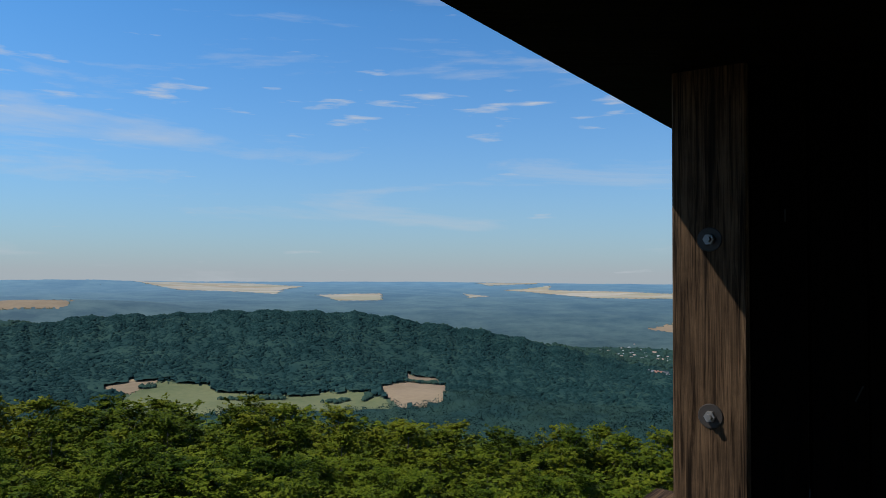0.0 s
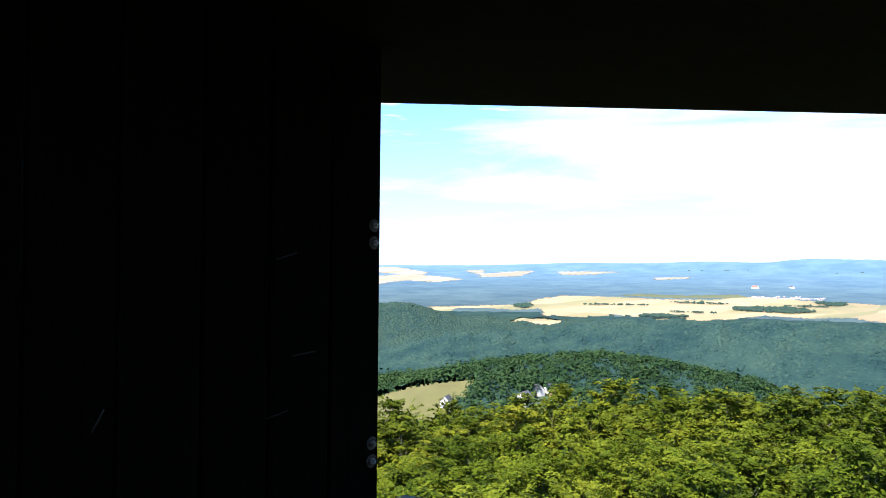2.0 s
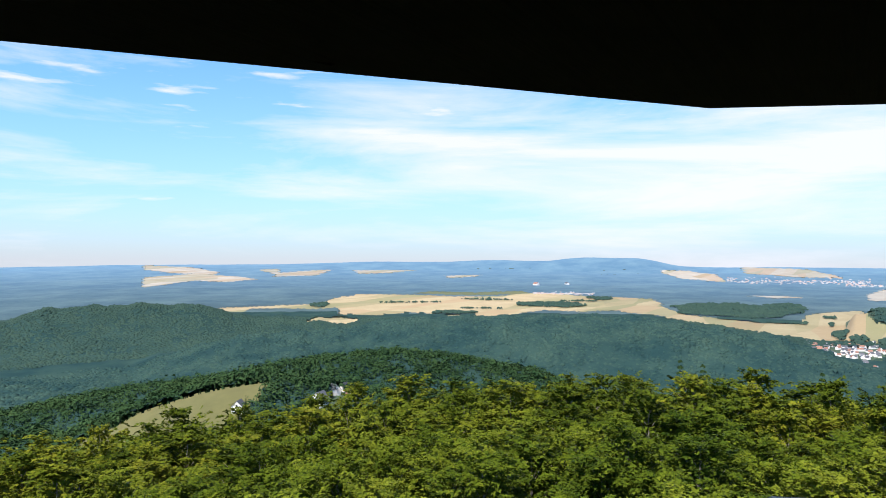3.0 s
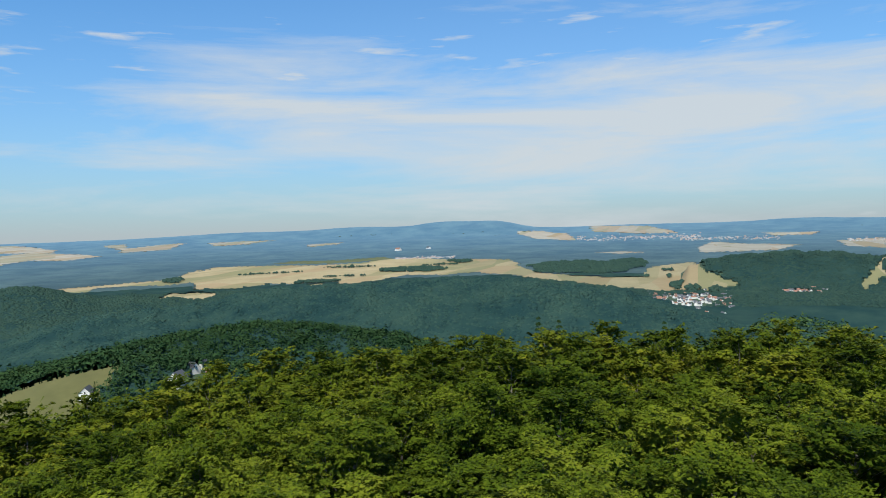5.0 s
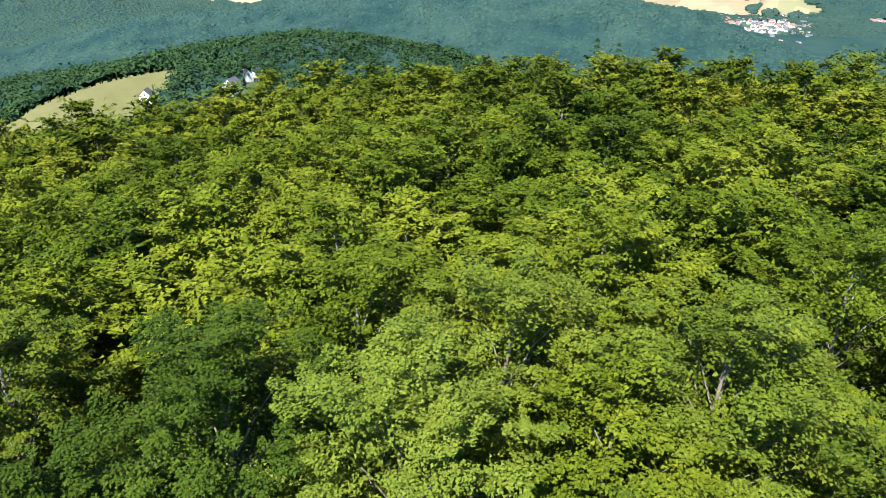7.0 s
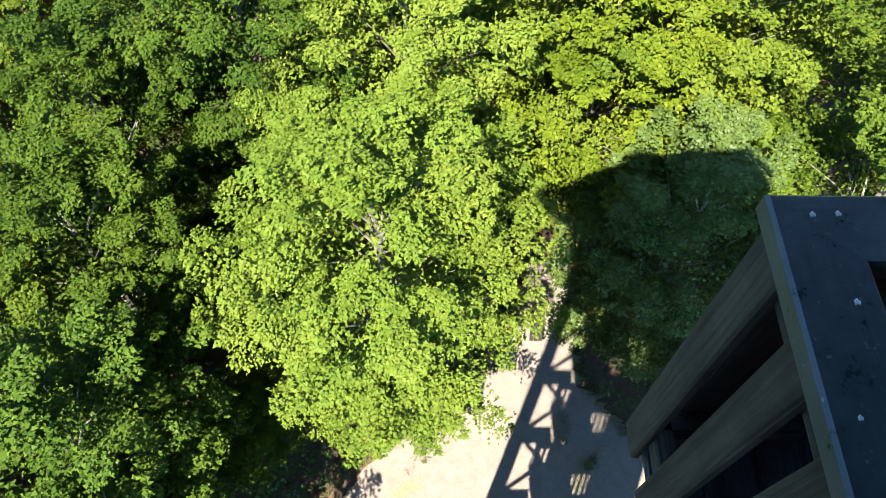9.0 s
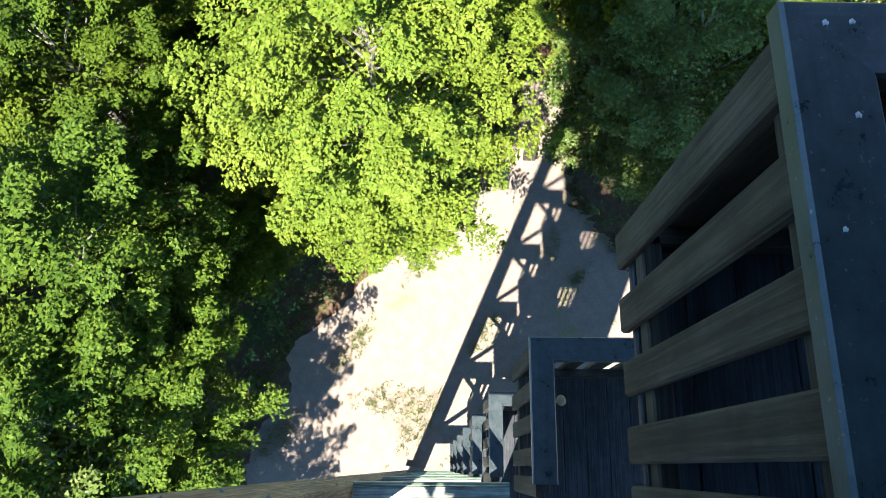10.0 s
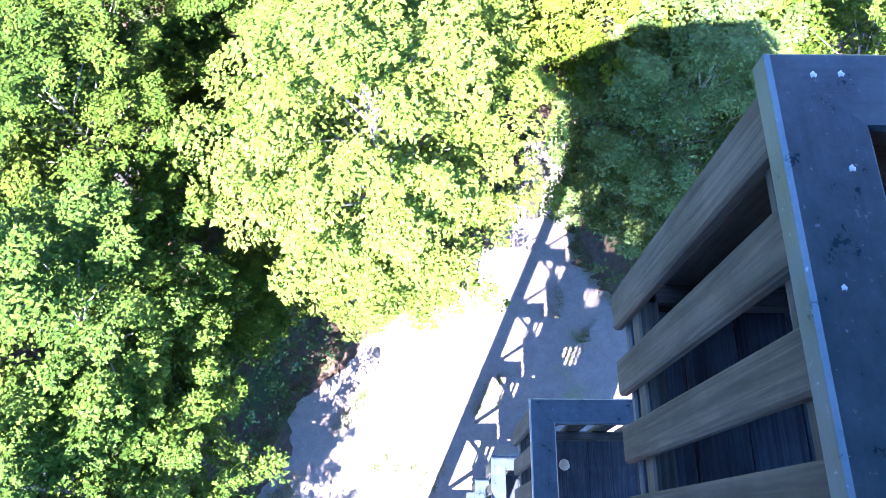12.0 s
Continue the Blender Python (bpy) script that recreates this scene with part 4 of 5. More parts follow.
def leaf_cloud(count, sprays, size, seed=1, broad=0.36, droop=0.34):
    """Leaves crowded over flat drooping sprays."""
    g = np.random.default_rng(seed)
    centres, radii, normals = sprays
    weight = radii ** 2
    pick = g.choice(len(centres), count, p=weight / weight.sum())
    c, r, n0 = centres[pick], radii[pick][:, None], normals[pick]
    t1 = unit(np.cross(n0, [0.31, 0.95, 0.05]))
    t2 = np.cross(n0, t1)
    ang, rad = g.uniform(0, 2 * np.pi, count), np.sqrt(g.uniform(0, 1, count))
    # ragged, fingered outline to each spray
    rad = (rad * (0.72 + 0.28 * np.sin(ang * 5 + pick * 1.7) * np.sin(ang * 2 + pick)))[:, None]
    ang = ang[:, None]
    flat = (np.cos(ang) * t1 + np.sin(ang) * t2) * rad
    p = c + (flat + n0 * g.normal(0, 0.09, count)[:, None]) * r
    p[:, 2] -= (droop * rad ** 2 * r)[:, 0]
    n = unit(n0 + 0.5 * flat + g.normal(0, 0.34, (count, 3)))
    d = flat + g.normal(0, 0.5, (count, 3)) - [0, 0, 0.25]
    return blades(p, n, d, size * g.uniform(0.65, 1.35, count)[:, None], broad), np.arange(count * 3).reshape(-1, 3)


def crown_boughs(h0, h1, radius, boughs, seed, low):
    """Boughs that rise from the stem to an uneven dome: where each leaves the stem and where it ends."""
    g = np.random.default_rng(seed)
    out = []
    for k in range(boughs):
        u = low + (1 - low) * (k + 0.5) / boughs
        az = k * 2.399 + g.normal(0, 0.3)
        prof = math.sqrt(max(0.0, 1 - (abs(u - 0.36) / 0.66) ** 2.3))
        far = radius * prof * g.uniform(0.72, 1.08)
        top = h0 + (h1 - h0) * u * g.uniform(0.95, 1.02)
        root = max(h0 * 0.7, top - far * math.tan(radians(22 + 34 * u)) - 0.4)
        out.append((root, np.array([np.cos(az) * far, np.sin(az) * far, top])))
    return out


def fan_leaves(boughs, fans, leaves, size, fan, seed, broad, rise, loose):
    """Leaves two-ranked along the twigs of flat feathery fans, tier over tier along each bough."""
    g = np.random.default_rng(seed)
    peak = max(t[2] for r, t in boughs)
    boughs = boughs + [(peak * 0.8, np.array([math.cos(k * 1.26) * 0.7, math.sin(k * 1.26) * 0.7, peak * (0.97 + 0.02 * (k % 2))])) for k in range(5)]
    roots = np.array([(0, 0, r) for r, t in boughs])
    tips = np.array([t for r, t in boughs])
    weight = np.linalg.norm(tips[:, :2], axis=1) + 1.3
    pick = g.choice(len(boughs), fans, p=weight / weight.sum())
    along = 1 - 0.5 * g.uniform(0, 1, fans) ** 1.3
    swing = g.normal(0, 0.62, fans)
    ax = np.arctan2(tips[pick, 1], tips[pick, 0])
    spread = np.linalg.norm(tips[pick, :2], axis=1) + 0.5
    base = roots[pick] + (tips - roots)[pick] * along[:, None]
    base[:, 0] += -np.sin(ax) * swing * spread * 0.5 * along
    base[:, 1] += np.cos(ax) * swing * spread * 0.5 * along
    base[:, 2] += np.round(g.normal(0, 0.8, fans)) * 0.34 - 0.16 * np.abs(swing)
    turn = ax + swing * 0.8
    pitch = rise + g.normal(0, 0.22, fans) + 0.35 * (along > 0.95) * g.uniform(0, 1, fans)
    ln = fan * g.uniform(0.6, 1.3, fans)
    d = np.stack([np.cos(turn) * np.cos(pitch), np.sin(turn) * np.cos(pitch), np.sin(pitch)], -1)
    roll = g.normal(0, 0.22, fans)
    side = np.stack([-np.sin(turn), np.cos(turn), np.zeros(fans)], -1)
    up = np.cross(d, side)
    side, up = side * np.cos(roll)[:, None] + up * np.sin(roll)[:, None], up * np.cos(roll)[:, None] - side * np.sin(roll)[:, None]
    # each leaf: its fan, its twig along the fan, and its place on that twig
    f = g.choice(fans, leaves, p=ln ** 2 / (ln ** 2).sum())
    twig = (g.integers(0, 9, leaves) + 0.5) / 9
    hand = g.choice((-1.0, 1.0), leaves)
    out = g.uniform(0, 1, leaves) ** 0.8
    wide = 0.52 * np.sin(np.pi * np.clip(twig, 0.03, 1) ** 0.75) ** 0.8 * (0.75 + 0.25 * np.sin(f * 7.1 + twig * 31 + hand))
    s = twig - 0.5 + 0.45 * out * wide + g.normal(0, 0.022, leaves)
    t = hand * out * wide + g.normal(0, 0.022, leaves)
    lf = ln[f][:, None]
    p = base[f] + (d[f] * s[:, None] + side[f] * t[:, None]) * lf + up[f] * (g.normal(0, loose, leaves)[:, None] * lf)
    p[:, 2] -= 0.30 * (np.maximum(s, 0) ** 2 + t ** 2) * ln[f]
    dome = unit(base - [0, 0, 0.6 * peak])
    n = unit(up[f] + 0.55 * dome[f] + 0.35 * d[f] * s[:, None] + 0.35 * side[f] * t[:, None] + g.normal(0, 0.42, (leaves, 3)))
    way = d[f] + side[f] * hand[:, None] * 0.9 + g.normal(0, 0.35, (leaves, 3)) - [0, 0, 0.2]
    return blades(p, n, way, size * g.uniform(0.65, 1.35, leaves)[:, None], broad)


def inner_leaves(boughs, count, size, seed):
    """Shade foliage along the inner half of the boughs, that closes the crown."""
    g = np.random.default_rng(seed)
    pick = g.integers(0, len(boughs), count)
    roots = np.array([(0, 0, r) for r, t in boughs])[pick]
    tips = np.array([t for r, t in boughs])[pick]
    p = roots + (tips - roots) * g.uniform(0.25, 0.72, count)[:, None] + g.normal(0, 0.38, (count, 3))
    return blades(p, unit(g.normal(0, 0.6, (count, 3)) + [0, 0, 0.6]), g.normal(0, 1, (count, 3)), size * g.uniform(0.7, 1.3, count)[:, None], 0.42)


def limb(bm, pts, r0, r1, sides=6):
    rows = []
    for k, p in enumerate(pts):
        r = r0 + (r1 - r0) * k / (len(pts) - 1)
        rows.append([bm.verts.new(Vector(p) + Vector((math.cos(a), math.sin(a), 0)) * r)
                     for a in (2 * math.pi * s / sides for s in range(sides))])
    for a, b in zip(rows, rows[1:]):
        for s in range(sides):
            bm.faces.new((a[s], a[(s + 1) % sides], b[(s + 1) % sides], b[s]))


def trunk_mesh(name, height, boughs, seed, girth=0.17):
    """A tapered stem with the limbs that carry the crown."""
    r = random.Random(seed)
    bm = bmesh.new()
    pts = [(r.uniform(-.2, .2) * k / 5, r.uniform(-.2, .2) * k / 5, height * 0.88 * k / 5 - (0.6 if k == 0 else 0)) for k in range(6)]
    limb(bm, pts, girth, girth * 0.2, 7)
    for root, tip in boughs:
        p0, p2 = Vector((0, 0, root)), Vector(tip)
        p1 = p0.lerp(p2, 0.5) + Vector((r.uniform(-.15, .15), r.uniform(-.15, .15), 0.12 * p2.xy.length))
        limb(bm, [p0, p0.lerp(p1, 0.7), p0.lerp(p2, 0.66)], girth * 0.22, girth * 0.08, 5)
    me = bpy.data.meshes.new(name)
    bm.to_mesh(me)
    bm.free()
    me.materials.append(BARK)
    return me


def tree_kind(seed, height, radius, fans, leaves, size, fan, mat, inner=1900, inner_size=0.30, low=0.05, boughs=30, rise=0.10, loose=0.045, broad=0.43):
    arms = crown_boughs(height * 0.30, height, radius, boughs, seed, low)
    v = fan_leaves(arms, fans, leaves, size, fan, seed + 50, broad, rise, loose)
    v = np.concatenate([v, inner_leaves(arms, inner, inner_size, seed + 90)])
    return trunk_mesh("trunk", height, arms, seed), array_mesh("crown", v, np.arange(len(v)).reshape(-1, 3), mat)


CLOSE = [tree_kind(s, 14.0, 4.0, 600, 118000, 0.078, 1.0, BEECH_CLOSE, 12000, 0.11, boughs=48, rise=0.14, broad=0.5) for s in (11, 15)]
CLOSE_SHRUB = [tree_kind(s, 12.0, 3.5, 480, 86000, 0.080, 0.80, SHRUB, 10000, 0.11, boughs=42, rise=0.32, loose=0.07, broad=0.5) for s in (21, 22)]
NEAR = [tree_kind(s, 13.5, 4.1, 380, 52000, 0.105, 1.08, BEECH, 6500, 0.14, low=0.12, boughs=38, rise=0.2, broad=0.48) for s in (12, 13, 14, 16)]
LIT = [tree_kind(s, 13.5, 4.1, 420, 66000, 0.090, 1.05, BEECH_NEAR, 7500, 0.12, low=0.1, boughs=38, rise=0.2, broad=0.5) for s in (17, 18)]
MID = [tree_kind(s, 13.0, 4.2, 220, 12500, 0.20, 1.25, BEECH, 2200, 0.3, low=0.32, boughs=30, rise=0.26) for s in (31, 32, 33, 34, 35)]
FAR = [tree_kind(s, 13.0, 4.3, 130, 3800, 0.33, 1.5, BEECH_FAR, 500, 0.45, low=0.36, boughs=22, rise=0.3) for s in (41, 42, 43)]


def tree(kind, x, y, scale, turn, group, label, tall=1.0):
    e = new("beech_tree")
    e.location = (x, y, float(land(np.array(x), np.array(y))) - 0.1)
    e.rotation_euler = (0, 0, turn)
    e.scale = (scale, scale, scale * tall)
    tagged(e, label, "tree", group)
    for nm, me in zip(("trunk", "crown"), kind):
        ob = new(nm, me)
        ob.parent = e
    return e


def recast(kind, leaf):
    """The same crown in another leaf, for other species and for painted shade."""
    me = kind[1].copy()
    me.materials[0] = leaf
    return kind[0], me


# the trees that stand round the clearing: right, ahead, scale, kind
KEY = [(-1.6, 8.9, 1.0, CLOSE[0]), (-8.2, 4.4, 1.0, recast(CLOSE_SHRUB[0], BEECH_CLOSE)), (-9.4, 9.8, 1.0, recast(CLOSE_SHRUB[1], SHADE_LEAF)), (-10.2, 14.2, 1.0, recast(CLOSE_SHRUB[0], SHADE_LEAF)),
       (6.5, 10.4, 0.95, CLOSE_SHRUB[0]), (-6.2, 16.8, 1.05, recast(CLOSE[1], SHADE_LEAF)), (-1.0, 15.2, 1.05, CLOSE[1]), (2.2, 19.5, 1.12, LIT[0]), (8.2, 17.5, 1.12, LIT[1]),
       # the last tree of this row stands unseen, added to shade the gravel
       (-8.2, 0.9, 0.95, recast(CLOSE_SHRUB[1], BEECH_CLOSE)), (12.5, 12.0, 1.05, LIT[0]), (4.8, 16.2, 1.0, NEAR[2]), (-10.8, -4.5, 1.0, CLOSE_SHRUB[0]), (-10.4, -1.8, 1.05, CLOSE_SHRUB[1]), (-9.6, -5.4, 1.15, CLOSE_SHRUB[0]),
       # low trees under the crowns take the dark leaf as painted shade
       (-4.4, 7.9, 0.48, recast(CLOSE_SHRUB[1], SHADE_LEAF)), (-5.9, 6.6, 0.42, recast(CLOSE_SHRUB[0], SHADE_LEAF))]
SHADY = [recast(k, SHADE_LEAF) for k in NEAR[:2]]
taken = []
for right, ahead, s, kind in KEY:
    p = spot(right, ahead, 0)
    taken.append((p.x, p.y, 3.0))
    tree(kind, p.x, p.y, s, rng.uniform(0, 6.28), "trees round the clearing", "leafy green beech tree at the edge of the clearing")

count = 0
tries = 0
while count < 290 and tries < 9000:
    tries += 1
    az = rng.uniform(-38, 108)
    r = 108 * math.sqrt(rng.uniform(0.008, 1))
    x, y = (float(v) for v in around(az, r))
    rel = Vector((x, y, 0)) - ORIGIN
    a, b = rel.dot(SIDE), rel.dot(FWD)
    if b < 10.5 and -7.5 < a < 9.5 or abs(a - 1.0 - 0.24 * b) < 2.0 and b < 14 or r < 9:
        continue
    gap = 5.0 + r * 0.007
    if any((x - u) ** 2 + (y - w) ** 2 < (gap + 0.3 * q) ** 2 for u, w, q in taken):
        continue
    taken.append((x, y, 0.0))
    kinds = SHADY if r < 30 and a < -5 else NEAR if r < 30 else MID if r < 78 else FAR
    grown = rng.uniform(0.92, 1.3)
    tree(kinds[count % len(kinds)], x, y, grown, rng.uniform(0, 6.28), "beech wood",
         "green beech tree in the dense wood", rng.uniform(0.88, 1.1) / grown)
    count += 1


def blobs(x, y, z, size, seed):
    """Small uneven crowns for woods far off, joined."""
    g = np.random.default_rng(seed)
    bm = bmesh.new()
    bmesh.ops.create_icosphere(bm, subdivisions=1, radius=1)
    base = np.array([v.co[:] for v in bm.verts])
    tri = np.array([[v.index for v in f.verts] for f in bm.faces if f.calc_center_median().z > -0.1])
    bm.free()
    n = len(x)
    turn = g.uniform(0, 6.28, n)
    co, si = np.cos(turn)[:, None], np.sin(turn)[:, None]
    b = base[None] * (1 + g.normal(0, 0.20, (n, len(base), 1)))
    px, py = b[..., 0] * co - b[..., 1] * si, b[..., 0] * si + b[..., 1] * co
    v = np.stack([px * size[:, None] + x[:, None], py * size[:, None] + y[:, None],
                  b[..., 2] * size[:, None] * g.uniform(0.6, 0.95, n)[:, None] + z[:, None]], -1)
    f = tri[None] + (np.arange(n) * len(base))[:, None, None]
    return v.reshape(-1, 3), f.reshape(-1, 3)


def tufts(x, y, z, size, seed, per=56, blade=0.30):
    """Crowns of the nearer woods: each a dome of many leafy tufts."""
    g = np.random.default_rng(seed)
    n = len(x)
    d = unit(g.normal(0, 1, (n * per, 3)) + [0, 0, 0.5])
    s = np.repeat(size, per)[:, None]
    lump = 1 + 0.25 * np.sin(d[:, :1] * 5 + np.repeat(g.uniform(0, 6, n), per)[:, None]) * np.sin(d[:, 1:2] * 5)
    p = np.stack([np.repeat(x, per), np.repeat(y, per), np.repeat(z, per)], -1) + d * s * lump * g.uniform(0.75, 1.05, (n * per, 1)) * [1, 1, 1.15]
    nn = unit(d * 0.6 + [0, 0, 0.5] + g.normal(0, 0.35, (n * per, 3)))
    v = blades(p, nn, g.normal(0, 1, (n * per, 3)), s * blade * g.uniform(0.7, 1.3, (n * per, 1)), 0.45)
    return v, np.arange(len(v)).reshape(-1, 3)


def woods(name, label, az0, az1, r0, r1, count, size, mat, keep, seed, shape=blobs):
    g = np.random.default_rng(seed)
    az = g.uniform(az0, az1, count)
    r = np.sqrt(g.uniform(r0 ** 2, r1 ** 2, count))
    x, y = around(az, r)
    ok = keep(x, y, az, r)
    x, y, r = x[ok], y[ok], r[ok]
    s = size * np.exp(g.normal(0, 0.2, len(x)))
    z = land(x, y) + size * 0.9
    v, f = shape(x, y, z, s, seed)
    return tagged(new(name, array_mesh(name, v, f, mat, shape is blobs)), label, "woods", kind="stuff")


def tree_land(x, y, az, r):
    off = np.abs((x - ORIGIN.x) * SIDE.x + (y - ORIGIN.y) * SIDE.y - 1.0 - 0.24 * ((x - ORIGIN.x) * FWD.x + (y - ORIGIN.y) * FWD.y))
    return ~inside(az, r, 0.03) & ((r > 30) | (off > 3))


woods("wood_edge", "green beech woods on the brow of the hill", -45, 115, 102, 160, 800, 3.6, BEECH_FAR, tree_land, 8, functools.partial(tufts, per=300, blade=0.15))
woods("understorey", "young beeches that fill the gaps of the wood", -42, 112, 34, 112, 1000, 2.3, BEECH, tree_land, 18, functools.partial(tufts, per=110, blade=0.17))
woods("wooded_slope", "dense green woods on the slope below the tower", -45, 115, 150, 330, 3800, 3.6, WOODS, tree_land, 3, functools.partial(tufts, per=56, blade=0.28))
woods("wooded_spur", "mixed green woods on the spur behind the meadow", 26, 76, 330, 660, 7000, 3.7, WOODS, tree_land, 5, functools.partial(tufts, per=60, blade=0.34))
woods("wooded_valley", "dark green woods in the valley below the hill", -45, 26, 330, 780, 6500, 4.0, WOODS_MID_HAZED, tree_land, 6, functools.partial(tufts, per=26))
woods("wooded_valley", "dark green woods beside the village", 76, 115, 300, 780, 5200, 3.8, WOODS, tree_land, 16, functools.partial(tufts, per=34))
woods("wooded_ridge", "green mixed woods on the long middle ridge", 28, 115, 700, 1140, 34000, 2.7, WOODS_MID_HAZED, tree_land, 4)
woods("wooded_ridge", "green woods on the broad hill beyond the valley fields", -45, 28, 780, 1350, 40000, 2.8, WOODS_MID_HAZED, tree_land, 24)
woods("wooded_hills", "dark wooded hills before the wide fields, blued by painted haze", 24, 60, 1200, 1720, 19000, 3.0, WOODS_FAR_HAZED, tree_land, 7)
woods("wooded_hills", "dark wooded hill beside the village, blued by painted haze", 84, 114, 1300, 1820, 15000, 3.1, WOODS_FAR_HAZED, tree_land, 17)
woods("wooded_hills", "dark woods behind the broad hill, blued by painted haze", -45, 24, 1350, 1900, 8000, 3.6, WOODS_FAR_HAZED, tree_land, 27)
woods("wooded_hills", "dark woods behind the middle ridge, blued by painted haze", 60, 84, 1140, 1800, 5000, 3.6, WOODS_FAR_HAZED, tree_land, 37)


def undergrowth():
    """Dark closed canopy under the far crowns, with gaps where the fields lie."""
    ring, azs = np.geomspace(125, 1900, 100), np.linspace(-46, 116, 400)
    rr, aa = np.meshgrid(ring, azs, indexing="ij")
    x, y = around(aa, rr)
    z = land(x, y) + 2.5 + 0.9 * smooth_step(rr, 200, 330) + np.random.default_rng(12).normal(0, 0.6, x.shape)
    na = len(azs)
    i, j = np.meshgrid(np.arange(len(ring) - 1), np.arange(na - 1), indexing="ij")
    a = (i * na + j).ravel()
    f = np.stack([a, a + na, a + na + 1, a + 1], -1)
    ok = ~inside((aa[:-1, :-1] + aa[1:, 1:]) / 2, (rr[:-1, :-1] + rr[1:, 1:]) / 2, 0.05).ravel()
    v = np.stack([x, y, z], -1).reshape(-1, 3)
    return tagged(new("undergrowth", array_mesh("undergrowth", v, f[ok][:, ::-1], WOODS_MID_HAZED, True)), "dark green undergrowth of the wooded hills", "woods", kind="stuff")


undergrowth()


COPSES = [(50.1, -3.47, 0.7, 0.13), (60.5, -4.01, 1.6, 0.09), (68.5, -3.31, 2.3, 0.16), (72.1, -2.74, 0.9, 0.11), (66.0, -3.32, 0.4, 0.1),
          (88.7, -5.0, 0.5, 0.25), (89.9, -5.26, 0.4, 0.2), (91.5, -5.26, 0.4, 0.17), (86.6, -4.22, 0.25, 0.1), (88.2, -4.23, 0.1, 0.1), (81.6, -3.45, 4.3, 0.42), (85.2, -3.2, 1.6, 0.3),
          (57.0, -3.25, 2.6, 0.02), (63.3, -2.95, 1.9, 0.02), (63.0, -3.7, 1.5, 0.02), (70.6, -3.0, 1.3, 0.02), (88.0, -3.75, 0.5, 0.03),
          (-13, -9.77, 2.6, 0.07), (-7, -10.1, 1.2, 0.05), (-4.5, -10.0, 0.3, 0.2), (-20.8, -8.95, 0.5, 0.1), (0.2, -9.1, 1.6, 0.08)]


def copse_land(x, y, az, r):
    ok = np.zeros(len(x), bool)
    for k, (b, dip, w, tall) in enumerate(COPSES):
        d = reach(b, dip)
        h = max(reach(b, dip + tall) - d, 8.0)
        u, v = (az - b) / w, (r - d) / h
        ok |= np.hypot(u, v) < ragged(np.arctan2(v, u), k)
    return ok


woods("field_copse", "dark tree rows and copses between the fields", 44, 94, 1350, 2700, 40000, 5.0, WOODS_FAR_HAZED, copse_land, 14)
woods("field_copse", "dark bushes between the valley fields", -24, 4, 700, 980, 12000, 2.6, WOODS_FAR_HAZED, copse_land, 15)


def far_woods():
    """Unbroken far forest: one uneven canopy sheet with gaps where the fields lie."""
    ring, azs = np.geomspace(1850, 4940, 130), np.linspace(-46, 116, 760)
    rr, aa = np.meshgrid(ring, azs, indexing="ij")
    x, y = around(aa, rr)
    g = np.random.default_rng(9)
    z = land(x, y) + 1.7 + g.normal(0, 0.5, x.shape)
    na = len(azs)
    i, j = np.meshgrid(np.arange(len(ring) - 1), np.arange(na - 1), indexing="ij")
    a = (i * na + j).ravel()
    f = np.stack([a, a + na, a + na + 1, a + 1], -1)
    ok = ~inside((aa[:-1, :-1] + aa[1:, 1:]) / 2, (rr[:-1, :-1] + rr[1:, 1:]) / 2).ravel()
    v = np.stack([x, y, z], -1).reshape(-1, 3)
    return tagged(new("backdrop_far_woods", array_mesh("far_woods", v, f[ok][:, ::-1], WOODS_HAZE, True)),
                  "distant forest, blue with painted haze, that covers the lowland to the horizon", "forest", kind="structure")


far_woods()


# ---- villages ----
def house_meshes(wide, deep, tall, pitch):
    bm = bmesh.new()
    for x, y in ((-1, -1), (1, -1), (1, 1), (-1, 1)):
        bm.verts.new((x * wide / 2, y * deep / 2, -2)), bm.verts.new((x * wide / 2, y * deep / 2, tall))
    bm.verts.ensure_lookup_table()
    v = bm.verts
    for k in range(4):
        a, b = 2 * k, 2 * ((k + 1) % 4)
        bm.faces.new((v[a], v[b], v[b + 1], v[a + 1]))
    g = [bm.verts.new((s * wide / 2, 0, tall + pitch)) for s in (-1, 1)]
    bm.verts.ensure_lookup_table()
    bm.faces.new((bm.verts[1], g[0], bm.verts[7]))
    bm.faces.new((bm.verts[3], bm.verts[5], g[1]))
    bmesh.ops.recalc_face_normals(bm, faces=bm.faces)
    wall = bpy.data.meshes.new("wall")
    bm.to_mesh(wall)
    bm.free()
    wall.materials.append(PLASTER)
    bm = bmesh.new()
    o, e = 0.5, 0.35
    for s in (-1, 1):
        y1 = s * (deep / 2 + o)
        z1 = tall - o * pitch / (deep / 2)
        a = [bm.verts.new((x, y, z)) for x, y, z in ((-wide / 2 - e, y1, z1), (wide / 2 + e, y1, z1), (wide / 2 + e, 0, tall + pitch), (-wide / 2 - e, 0, tall + pitch))]
        b = [bm.verts.new(q.co + Vector((0, 0, 0.3))) for q in a]
        bm.faces.new(a), bm.faces.new(b[::-1])
        for k in range(4):
            bm.faces.new((a[k], a[(k + 1) % 4], b[(k + 1) % 4], b[k]))
    bmesh.ops.recalc_face_normals(bm, faces=bm.faces)
    roofs = []
    base = bpy.data.meshes.new("roof")
    bm.to_mesh(base)
    bm.free()
    for mat in (TILE, SLATE):
        me = base.copy()
        me.materials.append(mat)
        roofs.append(me)
    return wall, roofs


HOUSES = [house_meshes(12, 9, 5.5, 4.5), house_meshes(10, 8, 4.5, 4.0), house_meshes(18, 10, 6, 4.0)]


